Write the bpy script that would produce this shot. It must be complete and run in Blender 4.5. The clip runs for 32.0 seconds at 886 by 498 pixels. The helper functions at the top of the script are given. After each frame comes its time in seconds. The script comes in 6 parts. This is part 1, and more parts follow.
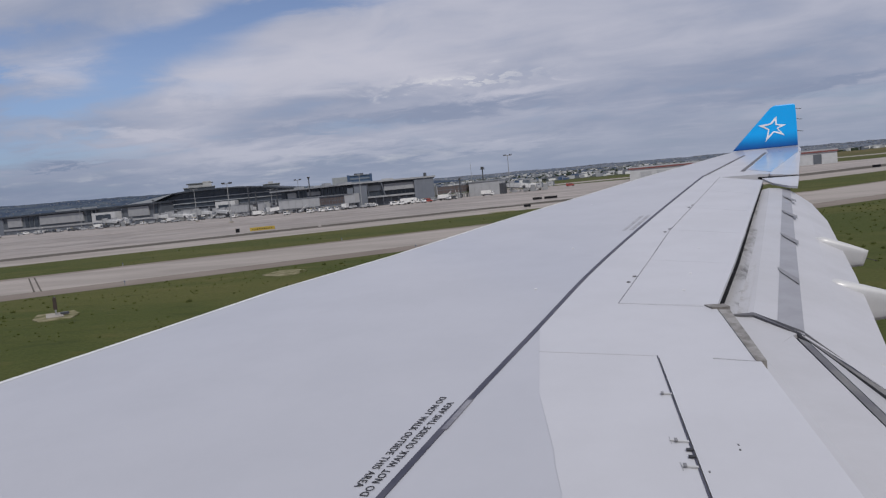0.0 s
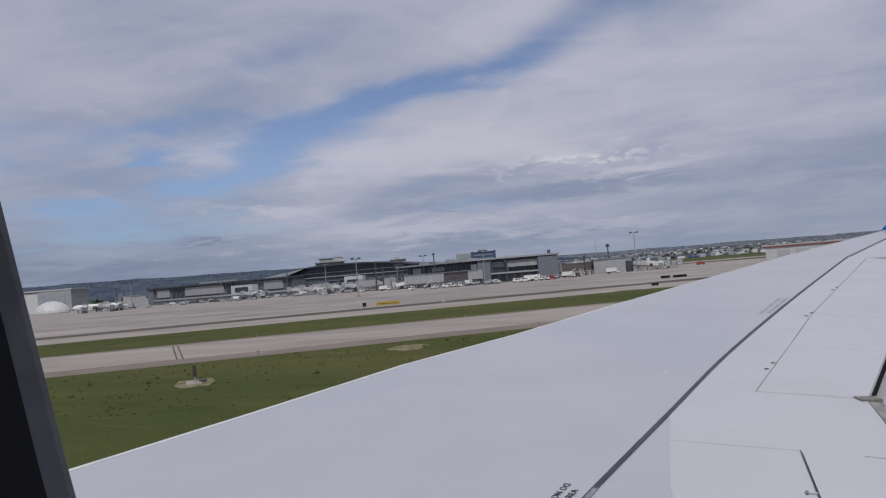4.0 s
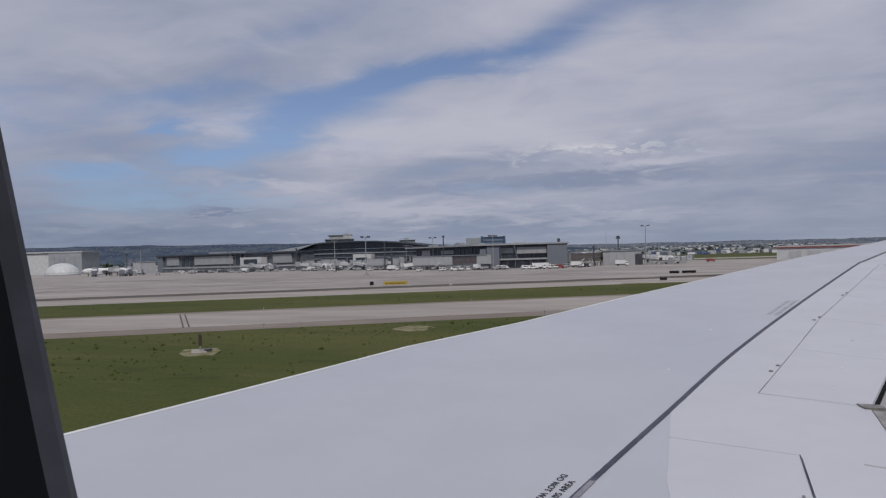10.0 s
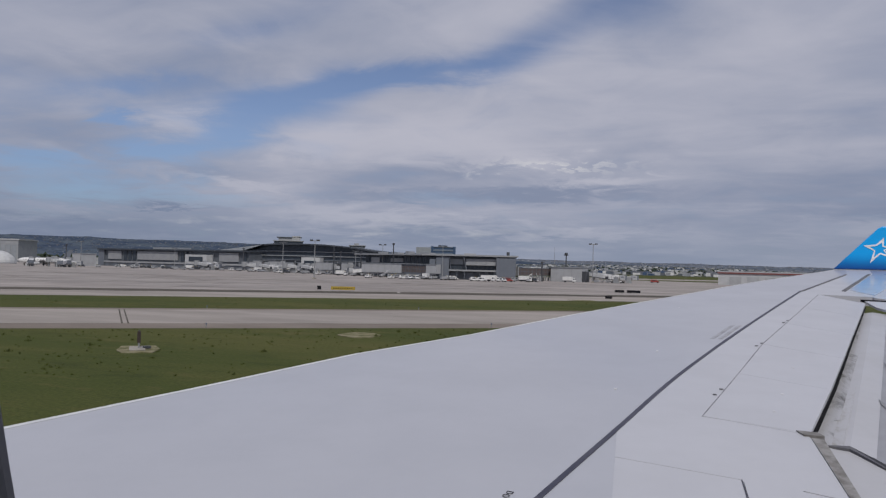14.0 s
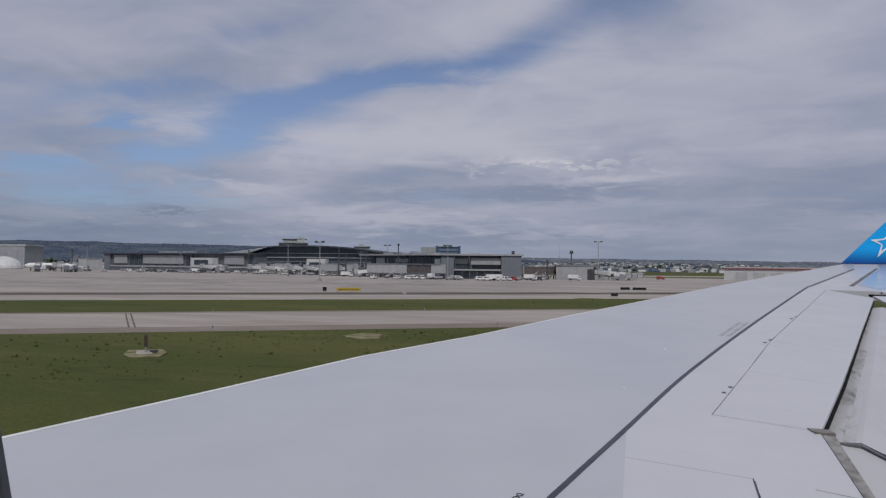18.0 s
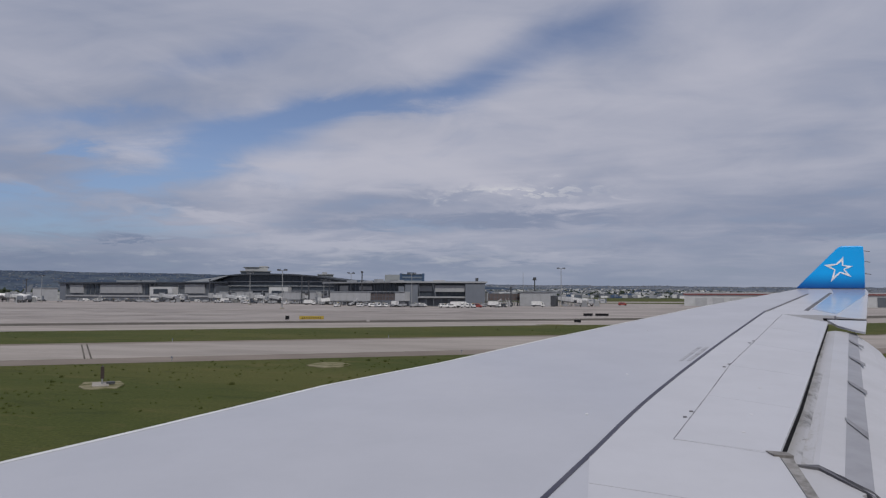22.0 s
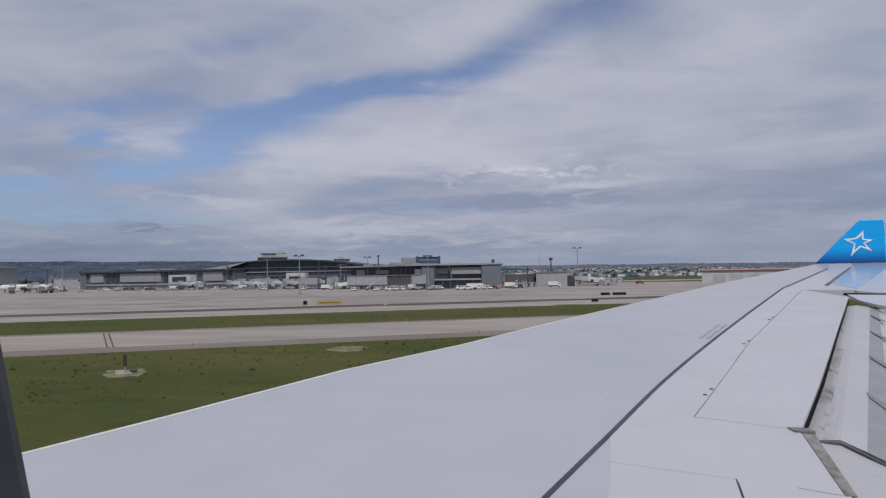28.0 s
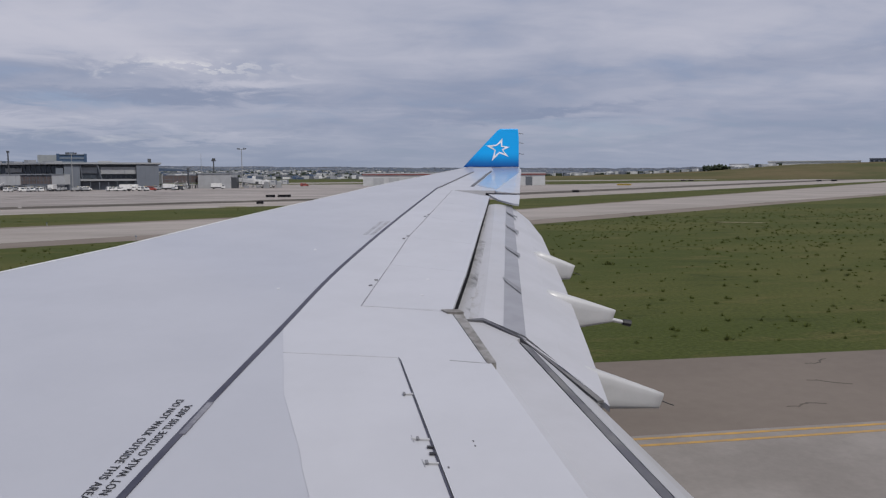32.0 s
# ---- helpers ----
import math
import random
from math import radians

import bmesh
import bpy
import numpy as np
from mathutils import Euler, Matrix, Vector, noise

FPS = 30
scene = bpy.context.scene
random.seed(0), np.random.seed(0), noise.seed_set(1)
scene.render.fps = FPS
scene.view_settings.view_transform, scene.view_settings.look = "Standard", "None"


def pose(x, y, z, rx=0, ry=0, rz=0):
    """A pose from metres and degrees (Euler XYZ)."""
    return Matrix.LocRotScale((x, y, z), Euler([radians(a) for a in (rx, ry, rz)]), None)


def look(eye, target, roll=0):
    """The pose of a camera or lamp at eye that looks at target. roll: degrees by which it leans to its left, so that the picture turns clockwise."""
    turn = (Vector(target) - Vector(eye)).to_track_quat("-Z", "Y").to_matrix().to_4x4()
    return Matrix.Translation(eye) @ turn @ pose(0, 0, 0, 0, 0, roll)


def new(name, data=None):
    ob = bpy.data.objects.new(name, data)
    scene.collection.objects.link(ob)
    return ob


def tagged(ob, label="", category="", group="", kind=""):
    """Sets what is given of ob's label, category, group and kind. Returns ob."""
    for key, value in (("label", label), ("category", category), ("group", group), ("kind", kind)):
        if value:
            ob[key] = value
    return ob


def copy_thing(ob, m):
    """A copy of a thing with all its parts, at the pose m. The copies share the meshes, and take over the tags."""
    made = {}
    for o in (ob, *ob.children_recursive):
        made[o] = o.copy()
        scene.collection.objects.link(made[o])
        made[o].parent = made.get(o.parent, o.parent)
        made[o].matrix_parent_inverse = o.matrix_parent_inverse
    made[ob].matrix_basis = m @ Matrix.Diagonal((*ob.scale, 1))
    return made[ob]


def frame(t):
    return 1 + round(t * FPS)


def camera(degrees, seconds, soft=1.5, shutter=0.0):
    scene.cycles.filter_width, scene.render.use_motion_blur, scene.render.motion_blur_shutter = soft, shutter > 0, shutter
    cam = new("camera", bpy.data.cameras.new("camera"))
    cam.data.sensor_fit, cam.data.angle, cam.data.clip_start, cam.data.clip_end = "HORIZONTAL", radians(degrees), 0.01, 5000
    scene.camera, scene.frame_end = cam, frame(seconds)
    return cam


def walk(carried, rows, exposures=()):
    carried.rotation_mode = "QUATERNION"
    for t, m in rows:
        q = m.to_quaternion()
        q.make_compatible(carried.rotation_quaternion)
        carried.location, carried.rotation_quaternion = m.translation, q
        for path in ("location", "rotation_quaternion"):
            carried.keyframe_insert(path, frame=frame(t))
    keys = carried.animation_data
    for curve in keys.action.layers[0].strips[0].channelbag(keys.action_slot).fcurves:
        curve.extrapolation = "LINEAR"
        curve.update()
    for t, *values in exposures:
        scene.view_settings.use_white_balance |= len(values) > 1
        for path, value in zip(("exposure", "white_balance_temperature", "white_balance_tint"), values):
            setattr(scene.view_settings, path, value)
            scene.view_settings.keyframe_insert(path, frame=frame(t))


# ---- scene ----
cam = camera(60.1, 32.0, soft=1.25)
PATH = [
    (0, (0.217, -0.117, 5.985), (-0.154, 1.842, 5.823), -5.3),
    (0.5, (0.214, -0.121, 5.956), (-0.232, 1.828, 5.886), -4.3),
    (1, (0.214, -0.103, 5.954), (-0.3, 1.83, 5.927), -4.5),
    (1.5, (0.231, -0.144, 5.962), (-0.286, 1.788, 5.99), -4.1),
    (2, (0.219, -0.141, 6.004), (-0.32, 1.784, 6.057), -4.1),
    (2.5, (0.191, -0.17, 5.967), (-0.374, 1.747, 6.045), -3.7),
    (3, (0.236, -0.203, 5.967), (-0.361, 1.704, 6.05), -4.9),
    (3.5, (0.225, -0.188, 5.995), (-0.413, 1.706, 6.072), -5.4),
    (5.5, (0.181, -0.15, 6.038), (-0.505, 1.728, 6.07), -2.1),
    (6, (0.151, -0.111, 6.027), (-0.476, 1.788, 6.052), -0.4),
    (6.5, (0.16, -0.13, 6.027), (-0.436, 1.778, 6.06), 0.6),
    (7, (0.146, -0.116, 6.02), (-0.444, 1.795, 6.053), 1.2),
    (7.5, (0.14, -0.113, 6.025), (-0.48, 1.789, 6.044), 1.3),
    (8, (0.155, -0.113, 6.026), (-0.486, 1.782, 6.042), 0.7),
    (8.5, (0.165, -0.136, 6.053), (-0.517, 1.744, 6.061), -0.6),
    (9, (0.167, -0.119, 6.045), (-0.531, 1.755, 6.075), -1.2),
    (9.5, (0.19, -0.147, 6.008), (-0.512, 1.725, 6.044), -1.7),
    (10, (0.211, -0.166, 6.04), (-0.478, 1.711, 6.061), -1.6),
    (10.5, (0.154, -0.105, 6.021), (-0.514, 1.78, 6.045), -1.0),
    (11, (0.149, -0.113, 6.001), (-0.522, 1.77, 6.019), -0.7),
    (11.5, (0.176, -0.138, 6.031), (-0.483, 1.75, 6.05), -0.4),
    (12, (0.153, -0.117, 6.045), (-0.503, 1.772, 6.06), 0.0),
    (12.5, (0.092, -0.062, 6.037), (-0.545, 1.834, 6.05), 0.9),
    (13, (0.078, -0.055, 6.044), (-0.551, 1.844, 6.058), 1.4),
    (13.5, (0.097, -0.08, 6.069), (-0.499, 1.83, 6.092), 1.3),
    (14, (0.119, -0.102, 6.049), (-0.446, 1.816, 6.093), 1.4),
    (14.5, (0.121, -0.097, 6.052), (-0.451, 1.819, 6.094), 1.5),
    (15, (0.107, -0.082, 6.034), (-0.465, 1.834, 6.066), 1.8),
    (15.5, (0.103, -0.086, 6.057), (-0.453, 1.835, 6.075), 1.9),
    (17.5, (0.115, -0.094, 6.077), (-0.475, 1.817, 6.117), 0.5),
    (18, (0.099, -0.077, 6.068), (-0.478, 1.837, 6.111), 0.6),
    (18.5, (0.103, -0.111, 6.088), (-0.456, 1.809, 6.134), 0.7),
    (19, (0.075, -0.203, 6.072), (-0.435, 1.729, 6.14), 1.6),
    (19.5, (0.071, -0.174, 6.084), (-0.408, 1.767, 6.158), 2.2),
    (20, (0.058, -0.185, 6.084), (-0.417, 1.756, 6.168), 2.4),
    (20.5, (0.095, -0.148, 6.086), (-0.381, 1.792, 6.177), 1.7),
    (21, (0.109, -0.132, 6.064), (-0.376, 1.804, 6.194), 1.0),
    (21.5, (0.101, -0.136, 6.086), (-0.385, 1.8, 6.21), 0.5),
    (22, (0.114, -0.094, 6.067), (-0.372, 1.843, 6.182), 0.2),
    (22.5, (0.122, -0.126, 6.087), (-0.36, 1.813, 6.174), 0.2),
    (23, (0.126, -0.076, 6.062), (-0.345, 1.866, 6.14), 0.4),
    (23.5, (0.123, -0.045, 6.046), (-0.341, 1.899, 6.116), 0.5),
    (24, (0.128, -0.09, 6.062), (-0.351, 1.85, 6.135), -0.0),
    (24.5, (0.132, -0.187, 6.102), (-0.375, 1.747, 6.171), -0.5),
    (25, (0.126, -0.078, 6.056), (-0.401, 1.85, 6.131), -1.0),
    (25.5, (0.135, -0.121, 6.069), (-0.407, 1.803, 6.148), -1.6),
    (27.5, (0.127, -0.13, 6.071), (-0.414, 1.794, 6.164), -1.9),
    (28, (0.103, -0.127, 6.081), (-0.423, 1.801, 6.15), -1.0),
    (28.5, (0.102, -0.11, 6.069), (-0.402, 1.825, 6.112), -0.7),
    (29, (0.128, -0.048, 6.051), (-0.354, 1.893, 6.084), -0.5),
    (29.5, (0.112, -0.07, 6.054), (-0.345, 1.877, 6.037), 0.2),
    (30, (0.067, -0.144, 6.066), (-0.346, 1.813, 6.026), 1.1),
    (30.5, (0.025, -0.064, 6.05), (-0.187, 1.924, 6.004), 1.5),
    (31, (0.016, -0.108, 6.03), (0.111, 1.889, 5.994), 0.4),
    (31.5, (0.022, -0.132, 6.018), (0.245, 1.852, 5.887), -0.2),
    (32, (0.013, -0.118, 6.0), (0.335, 1.846, 5.806), -0.2),
]
EXPOSURE = [(0.0, 0.0), (3.0, -0.04), (6.0, -0.08), (10.0, -0.12), (19.0, -0.18), (24.0, -0.12), (28.0, -0.04), (32.0, 0.0)]
walk(cam, [(t, look(eye, target, roll)) for t, eye, target, roll in PATH], EXPOSURE)

GROUND = -0.6                      # the tarmac under the parked wing
ROOT, RISE = 3.353, 0.1059         # height of the wing's skin at the window, and its climb per metre of span

# ---- world and sun ----
SUN_EL, SUN_AZ = 52.0, 150.0       # degrees; azimuth from +y towards +x
world = bpy.data.worlds.new("sky")
scene.world = world
world.use_nodes = True


class Tree:
    """Short hand for node graphs."""

    def __init__(self, tree):
        self.tree = tree
        tree.nodes.clear()

    def add(self, kind, **values):
        node = self.tree.nodes.new(kind)
        inputs = values.pop("inputs", {})
        for key, value in values.items():
            if key == "operation":
                node.operation = value
            elif key == "use_clamp":
                node.use_clamp = value
            elif key == "interpolation_type":
                node.interpolation_type = value
            elif key == "data_type":
                node.data_type = value
            elif key == "blend_type":
                node.blend_type = value
            elif key == "sky_type":
                node.sky_type = value
            elif key == "sun_disc":
                node.sun_disc = value
            elif key == "sun_elevation":
                node.sun_elevation = value
            elif key == "sun_rotation":
                node.sun_rotation = value
            elif key == "altitude":
                node.altitude = value
            elif key == "air_density":
                node.air_density = value
            elif key == "dust_density":
                node.dust_density = value
            elif key == "ozone_density":
                node.ozone_density = value
        for key, value in inputs.items():
            if isinstance(value, bpy.types.NodeSocket):
                self.tree.links.new(value, node.inputs[key])
            else:
                node.inputs[key].default_value = value
        return node

    def math(self, op, a, b=0.0, c=0.0, clamp=False):
        return self.add("ShaderNodeMath", operation=op, use_clamp=clamp, inputs={0: a, 1: b, 2: c}).outputs[0]

    def vmath(self, op, a, b=(0, 0, 0)):
        return self.add("ShaderNodeVectorMath", operation=op, inputs={0: a, 1: b}).outputs

    def noise(self, vector, scale, detail=4.0, rough=0.55, distortion=0.0):
        return self.add("ShaderNodeTexNoise", inputs={"Vector": vector, "Scale": scale, "Detail": detail, "Roughness": rough,
                                                      "Distortion": distortion}).outputs[0]

    def span(self, value, a, b, c=0.0, d=1.0, smooth=False):
        return self.add("ShaderNodeMapRange", interpolation_type="SMOOTHSTEP" if smooth else "LINEAR",
                        inputs={0: value, 1: a, 2: b, 3: c, 4: d}).outputs[0]

    def mix(self, factor, a, b, blend="MIX"):
        return self.add("ShaderNodeMix", data_type="RGBA", blend_type=blend, inputs={0: factor, 6: a, 7: b}).outputs[2]


# bearing, height, half width, half height, lean (degrees), amount: clear gaps in the cloud sheet
GAPS = [
    (-40.2, 9.3, 1.4, 0.7, 0, 0.52), (-39.0, 12.0, 4.5, 0.7, 8, 0.30), (-29.6, 11.3, 4.0, 1.4, 12, 0.56), (-31.8, 9.0, 2.6, 0.9, 10, 0.50),
    (-37.2, 7.6, 3.4, 0.7, 2, 0.58), (-45.0, 6.4, 3.6, 0.7, 0, 0.46), (-24.2, 13.2, 3.8, 0.95, 14, 0.55), (-19.0, 13.9, 5.0, 1.0, 8, 0.60),
    (-12.6, 15.2, 3.6, 1.4, 18, 0.46), (-8.0, 17.6, 5.0, 2.0, 25, 0.30), (-1.0, 20.0, 6.5, 2.2, 18, 0.36), (-31.7, 16.2, 4.0, 1.0, 10, 0.30),
    (-42.5, 4.7, 6.0, 1.4, 0, 0.50), (-33.5, 4.4, 4.5, 0.6, 0, 0.26), (-54.0, 10.0, 6.0, 2.2, 10, 0.50), (-26.0, 18.6, 5.0, 1.2, 10, 0.20),
    (-17.0, 5.0, 5.0, 0.5, 0, 0.14), (24.0, 3.2, 14.0, 1.1, 0, 0.16), (-35.0, 10.3, 9.0, 3.0, 6, 0.22), (-24.5, 11.6, 2.2, 0.8, 20, 0.20),
]
# the same for thicker, brighter cloud
BANKS = [
    (-10.0, 7.7, 3.6, 0.75, 2, 0.55), (-4.2, 6.6, 3.0, 0.45, 0, 0.50), (-25.6, 9.0, 3.2, 1.3, 8, 0.38), (-12.0, 11.0, 9.0, 2.6, 6, 0.32), (-18.0, 8.9, 6.0, 1.5, 4, 0.22),
    (-35.3, 9.4, 3.0, 0.8, 0, 0.30), (-31.5, 5.6, 6.5, 0.45, -3, 0.42), (-20.0, 3.3, 8.0, 0.55, -3, 0.42), (-6.7, 2.6, 5.5, 0.45, 0, 0.34),
    (-44.0, 2.9, 4.0, 0.5, 0, 0.30), (6.0, 14.5, 10.0, 3.5, 10, 0.22), (-15.0, 18.0, 5.0, 2.0, 20, 0.20), (-41.0, 15.0, 7.0, 1.8, 4, 0.18), (-36.5, 9.9, 1.6, 0.6, 10, 0.20), (20.0, 10.0, 14.0, 1.4, 4, 0.12),
]
# and for its duller, bluer bellies
BELLIES = [
    (-41.0, 8.2, 3.6, 1.3, 4, 0.16), (-35.5, 12.2, 3.5, 0.8, 10, 0.22), (-36.5, 3.6, 1.8, 0.18, 0, 0.60), (-43.0, 12.6, 5.5, 1.0, 6, 0.14), (-17.0, 7.0, 7.0, 0.8, 4, 0.30), (-8.5, 5.5, 7.5, 0.5, 0, 0.42), (14.0, 5.6, 12.0, 1.6, 0, 0.26),
    (-22.0, 1.9, 16.0, 0.6, 0, 0.26), (-21.0, 5.2, 8.0, 0.5, 0, 0.32), (18.0, 4.6, 7.0, 0.30, 4, 0.34), (32.0, 7.5, 10.0, 0.8, 3, 0.20), (-34.0, 14.0, 7.0, 0.9, 6, 0.12), (8.0, 9.4, 9.0, 0.9, 4, 0.16),
]


def sky_graph():
    n = Tree(world.node_tree)
    way = n.add("ShaderNodeTexCoord").outputs["Generated"]
    axes = n.add("ShaderNodeSeparateXYZ", inputs={0: way}).outputs
    up = n.math("MAXIMUM", axes[2], 0.0)
    # flat cloud sheet: where the ray meets a plane over the airfield, squeezed near the horizon
    lift = n.math("ADD", up, 0.13)
    sheet = n.add("ShaderNodeCombineXYZ", inputs={0: n.math("DIVIDE", axes[0], lift), 1: n.math("DIVIDE", axes[1], lift)}).outputs[0]
    az0 = n.math("MULTIPLY", n.math("ARCTAN2", axes[0], axes[1]), 57.2958)
    el0 = n.math("MULTIPLY", n.math("ARCSINE", axes[2]), 57.2958)
    broad = n.math("SUBTRACT", n.noise(sheet, 0.9, 3, 0.5), 0.5)
    torn = n.math("SUBTRACT", n.noise(sheet, 3.4, 6, 0.62, 0.6), 0.5)
    az = n.math("ADD", az0, n.math("ADD", n.math("MULTIPLY", broad, 4.0), n.math("MULTIPLY", torn, 8.0)))
    el = n.math("ADD", el0, n.math("ADD", n.math("MULTIPLY", broad, 1.4), n.math("MULTIPLY", torn, 3.4)))
    spot = n.add("ShaderNodeCombineXYZ", inputs={0: az, 1: el}).outputs[0]

    def ovals(rows):
        """The sum of soft ovals, each leaning by its angle."""
        total = 0.0
        for a, e, wa, we, tilt, amount in rows:
            m = n.add("ShaderNodeMapping", inputs={0: spot, 1: (a, e, 0), 2: (0, 0, radians(tilt)), 3: (wa, we, 1)})
            m.vector_type = "TEXTURE"
            r = n.vmath("DOT_PRODUCT", m.outputs[0], m.outputs[0])["Value"]
            total = n.math("MULTIPLY_ADD", n.math("POWER", 0.3679, r), amount, total)
        return total

    fine = n.noise(sheet, 2.4, 6, 0.53, 0.7)
    streak = n.add("ShaderNodeMapping", inputs={0: sheet, 3: (0.55, 1.5, 1.0), 2: (0, 0, 0.35)}).outputs[0]
    wisp = n.noise(streak, 1.3, 6, 0.56, 0.8)
    open_sky = n.noise(sheet, 0.5, 5, 0.5, 0.4)
    dense = n.math("SUBTRACT", n.math("MULTIPLY_ADD", open_sky, 0.34, 0.66), ovals(GAPS))
    dense = n.math("MULTIPLY_ADD", n.math("SUBTRACT", fine, 0.5), 0.50, dense)
    dense = n.math("MULTIPLY_ADD", n.math("SUBTRACT", wisp, 0.5), 0.40, dense)
    veil = n.span(dense, 0.14, 0.84, 0.10, 1.0, True)
    sky = n.add("ShaderNodeTexSky", sky_type="NISHITA", sun_disc=False, sun_elevation=radians(SUN_EL), sun_rotation=radians(SUN_AZ),
                altitude=1080.0, air_density=1.0, dust_density=0.6, ozone_density=1.6).outputs[0]
    blue = n.mix(1.0, sky, (0.077, 0.0765, 0.088, 1), "MULTIPLY")
    shade = n.noise(sheet, 0.8, 4, 0.5, 0.3)
    tone = n.math("ADD", n.math("MULTIPLY_ADD", shade, 0.36, 0.055), n.math("ADD", n.math("MULTIPLY", wisp, 0.18), n.math("MULTIPLY", fine, 0.19)))
    tone = n.math("ADD", tone, n.math("SUBTRACT", n.math("MULTIPLY", ovals(BANKS), 0.34), n.math("MULTIPLY", ovals(BELLIES), 0.34)))
    cloud = n.mix(n.span(tone, 0.24, 0.62, 0, 1, True), (0.272, 0.312, 0.430, 1), (0.522, 0.526, 0.614, 1))
    out = n.mix(veil, blue, cloud)
    # small heaps of cloud low over the far hills
    low = n.add("ShaderNodeMapping", inputs={0: way, 3: (9.0, 9.0, 46.0)}).outputs[0]
    heap = n.span(n.noise(low, 1.7, 6, 0.6), 0.50, 0.66, 0.0, 1.0, True)
    belt = n.math("MULTIPLY", n.span(el0, 0.9, 1.7, 0, 1, True), n.span(el0, 2.4, 4.2, 1, 0, True))
    belt = n.math("MULTIPLY", belt, n.span(az0, -14.0, 4.0, 1.0, 0.25, True))
    bright = n.mix(n.span(fine, 0.42, 0.62), (0.34, 0.37, 0.46, 1), (0.62, 0.62, 0.66, 1))
    out = n.mix(n.math("MULTIPLY", n.math("MULTIPLY", heap, belt), 0.60), out, bright)
    haze = n.span(el0, 0.0, 5.0, 0.5, 0.0, True)
    out = n.mix(haze, out, (0.300, 0.345, 0.445, 1))
    # the sky is deeper low down, most of all away from the sun's side
    deep = n.math("MULTIPLY", n.span(el0, 1.0, 11.0, 1.0, 0.0, True), n.span(az0, -44.0, -26.0, 0.30, 0.10, True))
    dim = n.math("SUBTRACT", 1.0, deep)
    out = n.mix(1.0, out, n.add("ShaderNodeCombineColor", inputs={0: n.math("POWER", dim, 1.25), 1: dim, 2: n.math("POWER", dim, 0.72)}).outputs[0], "MULTIPLY")
    # a bank of fine ripples in the middle sky
    ripple = n.span(n.noise(n.add("ShaderNodeMapping", inputs={0: sheet, 3: (1.0, 0.7, 1.0)}).outputs[0], 15.0, 3, 0.5), 0.47, 0.56, 0.0, 1.0, True)
    out = n.mix(n.math("MULTIPLY", ripple, ovals([(-8.6, 7.55, 5.0, 0.36, 2, 0.75)])), out, (0.66, 0.66, 0.70, 1))
    shine = n.add("ShaderNodeBackground", inputs={0: out, 1: 1.0}).outputs[0]
    n.add("ShaderNodeOutputWorld", inputs={0: shine})


sky_graph()

sun = new("sun", bpy.data.lights.new("sun", "SUN"))
sun.data.energy, sun.data.angle, sun.data.color = 2.6, radians(2.0), (1.0, 0.95, 0.88)
sun.matrix_world = look((0, 0, 0), (-math.sin(radians(SUN_AZ)) * math.cos(radians(SUN_EL)),
                                    -math.cos(radians(SUN_AZ)) * math.cos(radians(SUN_EL)), -math.sin(radians(SUN_EL))))
scene.view_settings.exposure = 0.0


# ---- materials ----
def material(name, base, rough=0.6, metal=0.0, other=None, scale=3.0, fine=40.0, bump=0.0, coat=0.0, spread=0.12, stretch=(1, 1, 1),
             specular=0.5, glow=None, coat_rough=0.08):
    """A surface with two scales of variation: broad stains towards `other`, fine grain round the base colour."""
    m = bpy.data.materials.new(name)
    m.use_nodes = True
    n = Tree(m.node_tree)
    place = n.add("ShaderNodeTexCoord").outputs["Object"]
    place = n.add("ShaderNodeMapping", inputs={0: place, 3: stretch}).outputs[0]
    broad, grain = n.noise(place, scale, 5, 0.6), n.noise(place, fine, 3, 0.6)
    other = other or tuple(c * 0.75 for c in base)
    colour = n.mix(n.span(broad, 0.35, 0.68, 0, 1, True), (*base, 1), (*other, 1))
    value = n.math("ADD", 1.0 - spread / 2, n.math("MULTIPLY", grain, spread))
    colour = n.mix(1.0, colour, n.add("ShaderNodeCombineColor", inputs={0: value, 1: value, 2: value}).outputs[0], "MULTIPLY")
    values = {"Base Color": colour, "Roughness": n.span(broad, 0.3, 0.7, rough * 0.88, min(1.0, rough * 1.12)), "Metallic": metal,
              "Coat Weight": coat, "Coat Roughness": coat_rough, "Specular IOR Level": specular}
    if bump:
        values["Normal"] = n.add("ShaderNodeBump", inputs={"Strength": bump, "Distance": 0.02, "Height": grain}).outputs[0]
    if glow:
        values["Emission Color"], values["Emission Strength"] = (*glow[:3], 1), glow[3]
    shader = n.add("ShaderNodeBsdfPrincipled", inputs=values)
    n.add("ShaderNodeOutputMaterial", inputs={0: shader.outputs[0]})
    return m


GREY_PAINT = material("grey_wing_paint", (0.40, 0.41, 0.455), 0.32, other=(0.385, 0.395, 0.44), scale=0.7, fine=6, spread=0.03, coat=0.3)
NOSE_PAINT = material("bare_leading_edge", (0.62, 0.63, 0.64), 0.38, other=(0.52, 0.53, 0.54), scale=1.5, fine=12, spread=0.08)
WHITE_PAINT = material("white_wing_paint", (0.466, 0.473, 0.514), 0.34, other=(0.444, 0.451, 0.490), scale=0.9, fine=6, spread=0.03, coat=0.2)
TIP_PAINT = material("glossy_tip_paint", (0.47, 0.48, 0.52), 0.30, other=(0.44, 0.45, 0.49), scale=1.2, fine=9, spread=0.04, coat=1.0, coat_rough=0.15)
FLAP_PAINT = material("flap_paint", (0.425, 0.428, 0.46), 0.36, other=(0.395, 0.398, 0.425), scale=0.9, fine=14, spread=0.04)
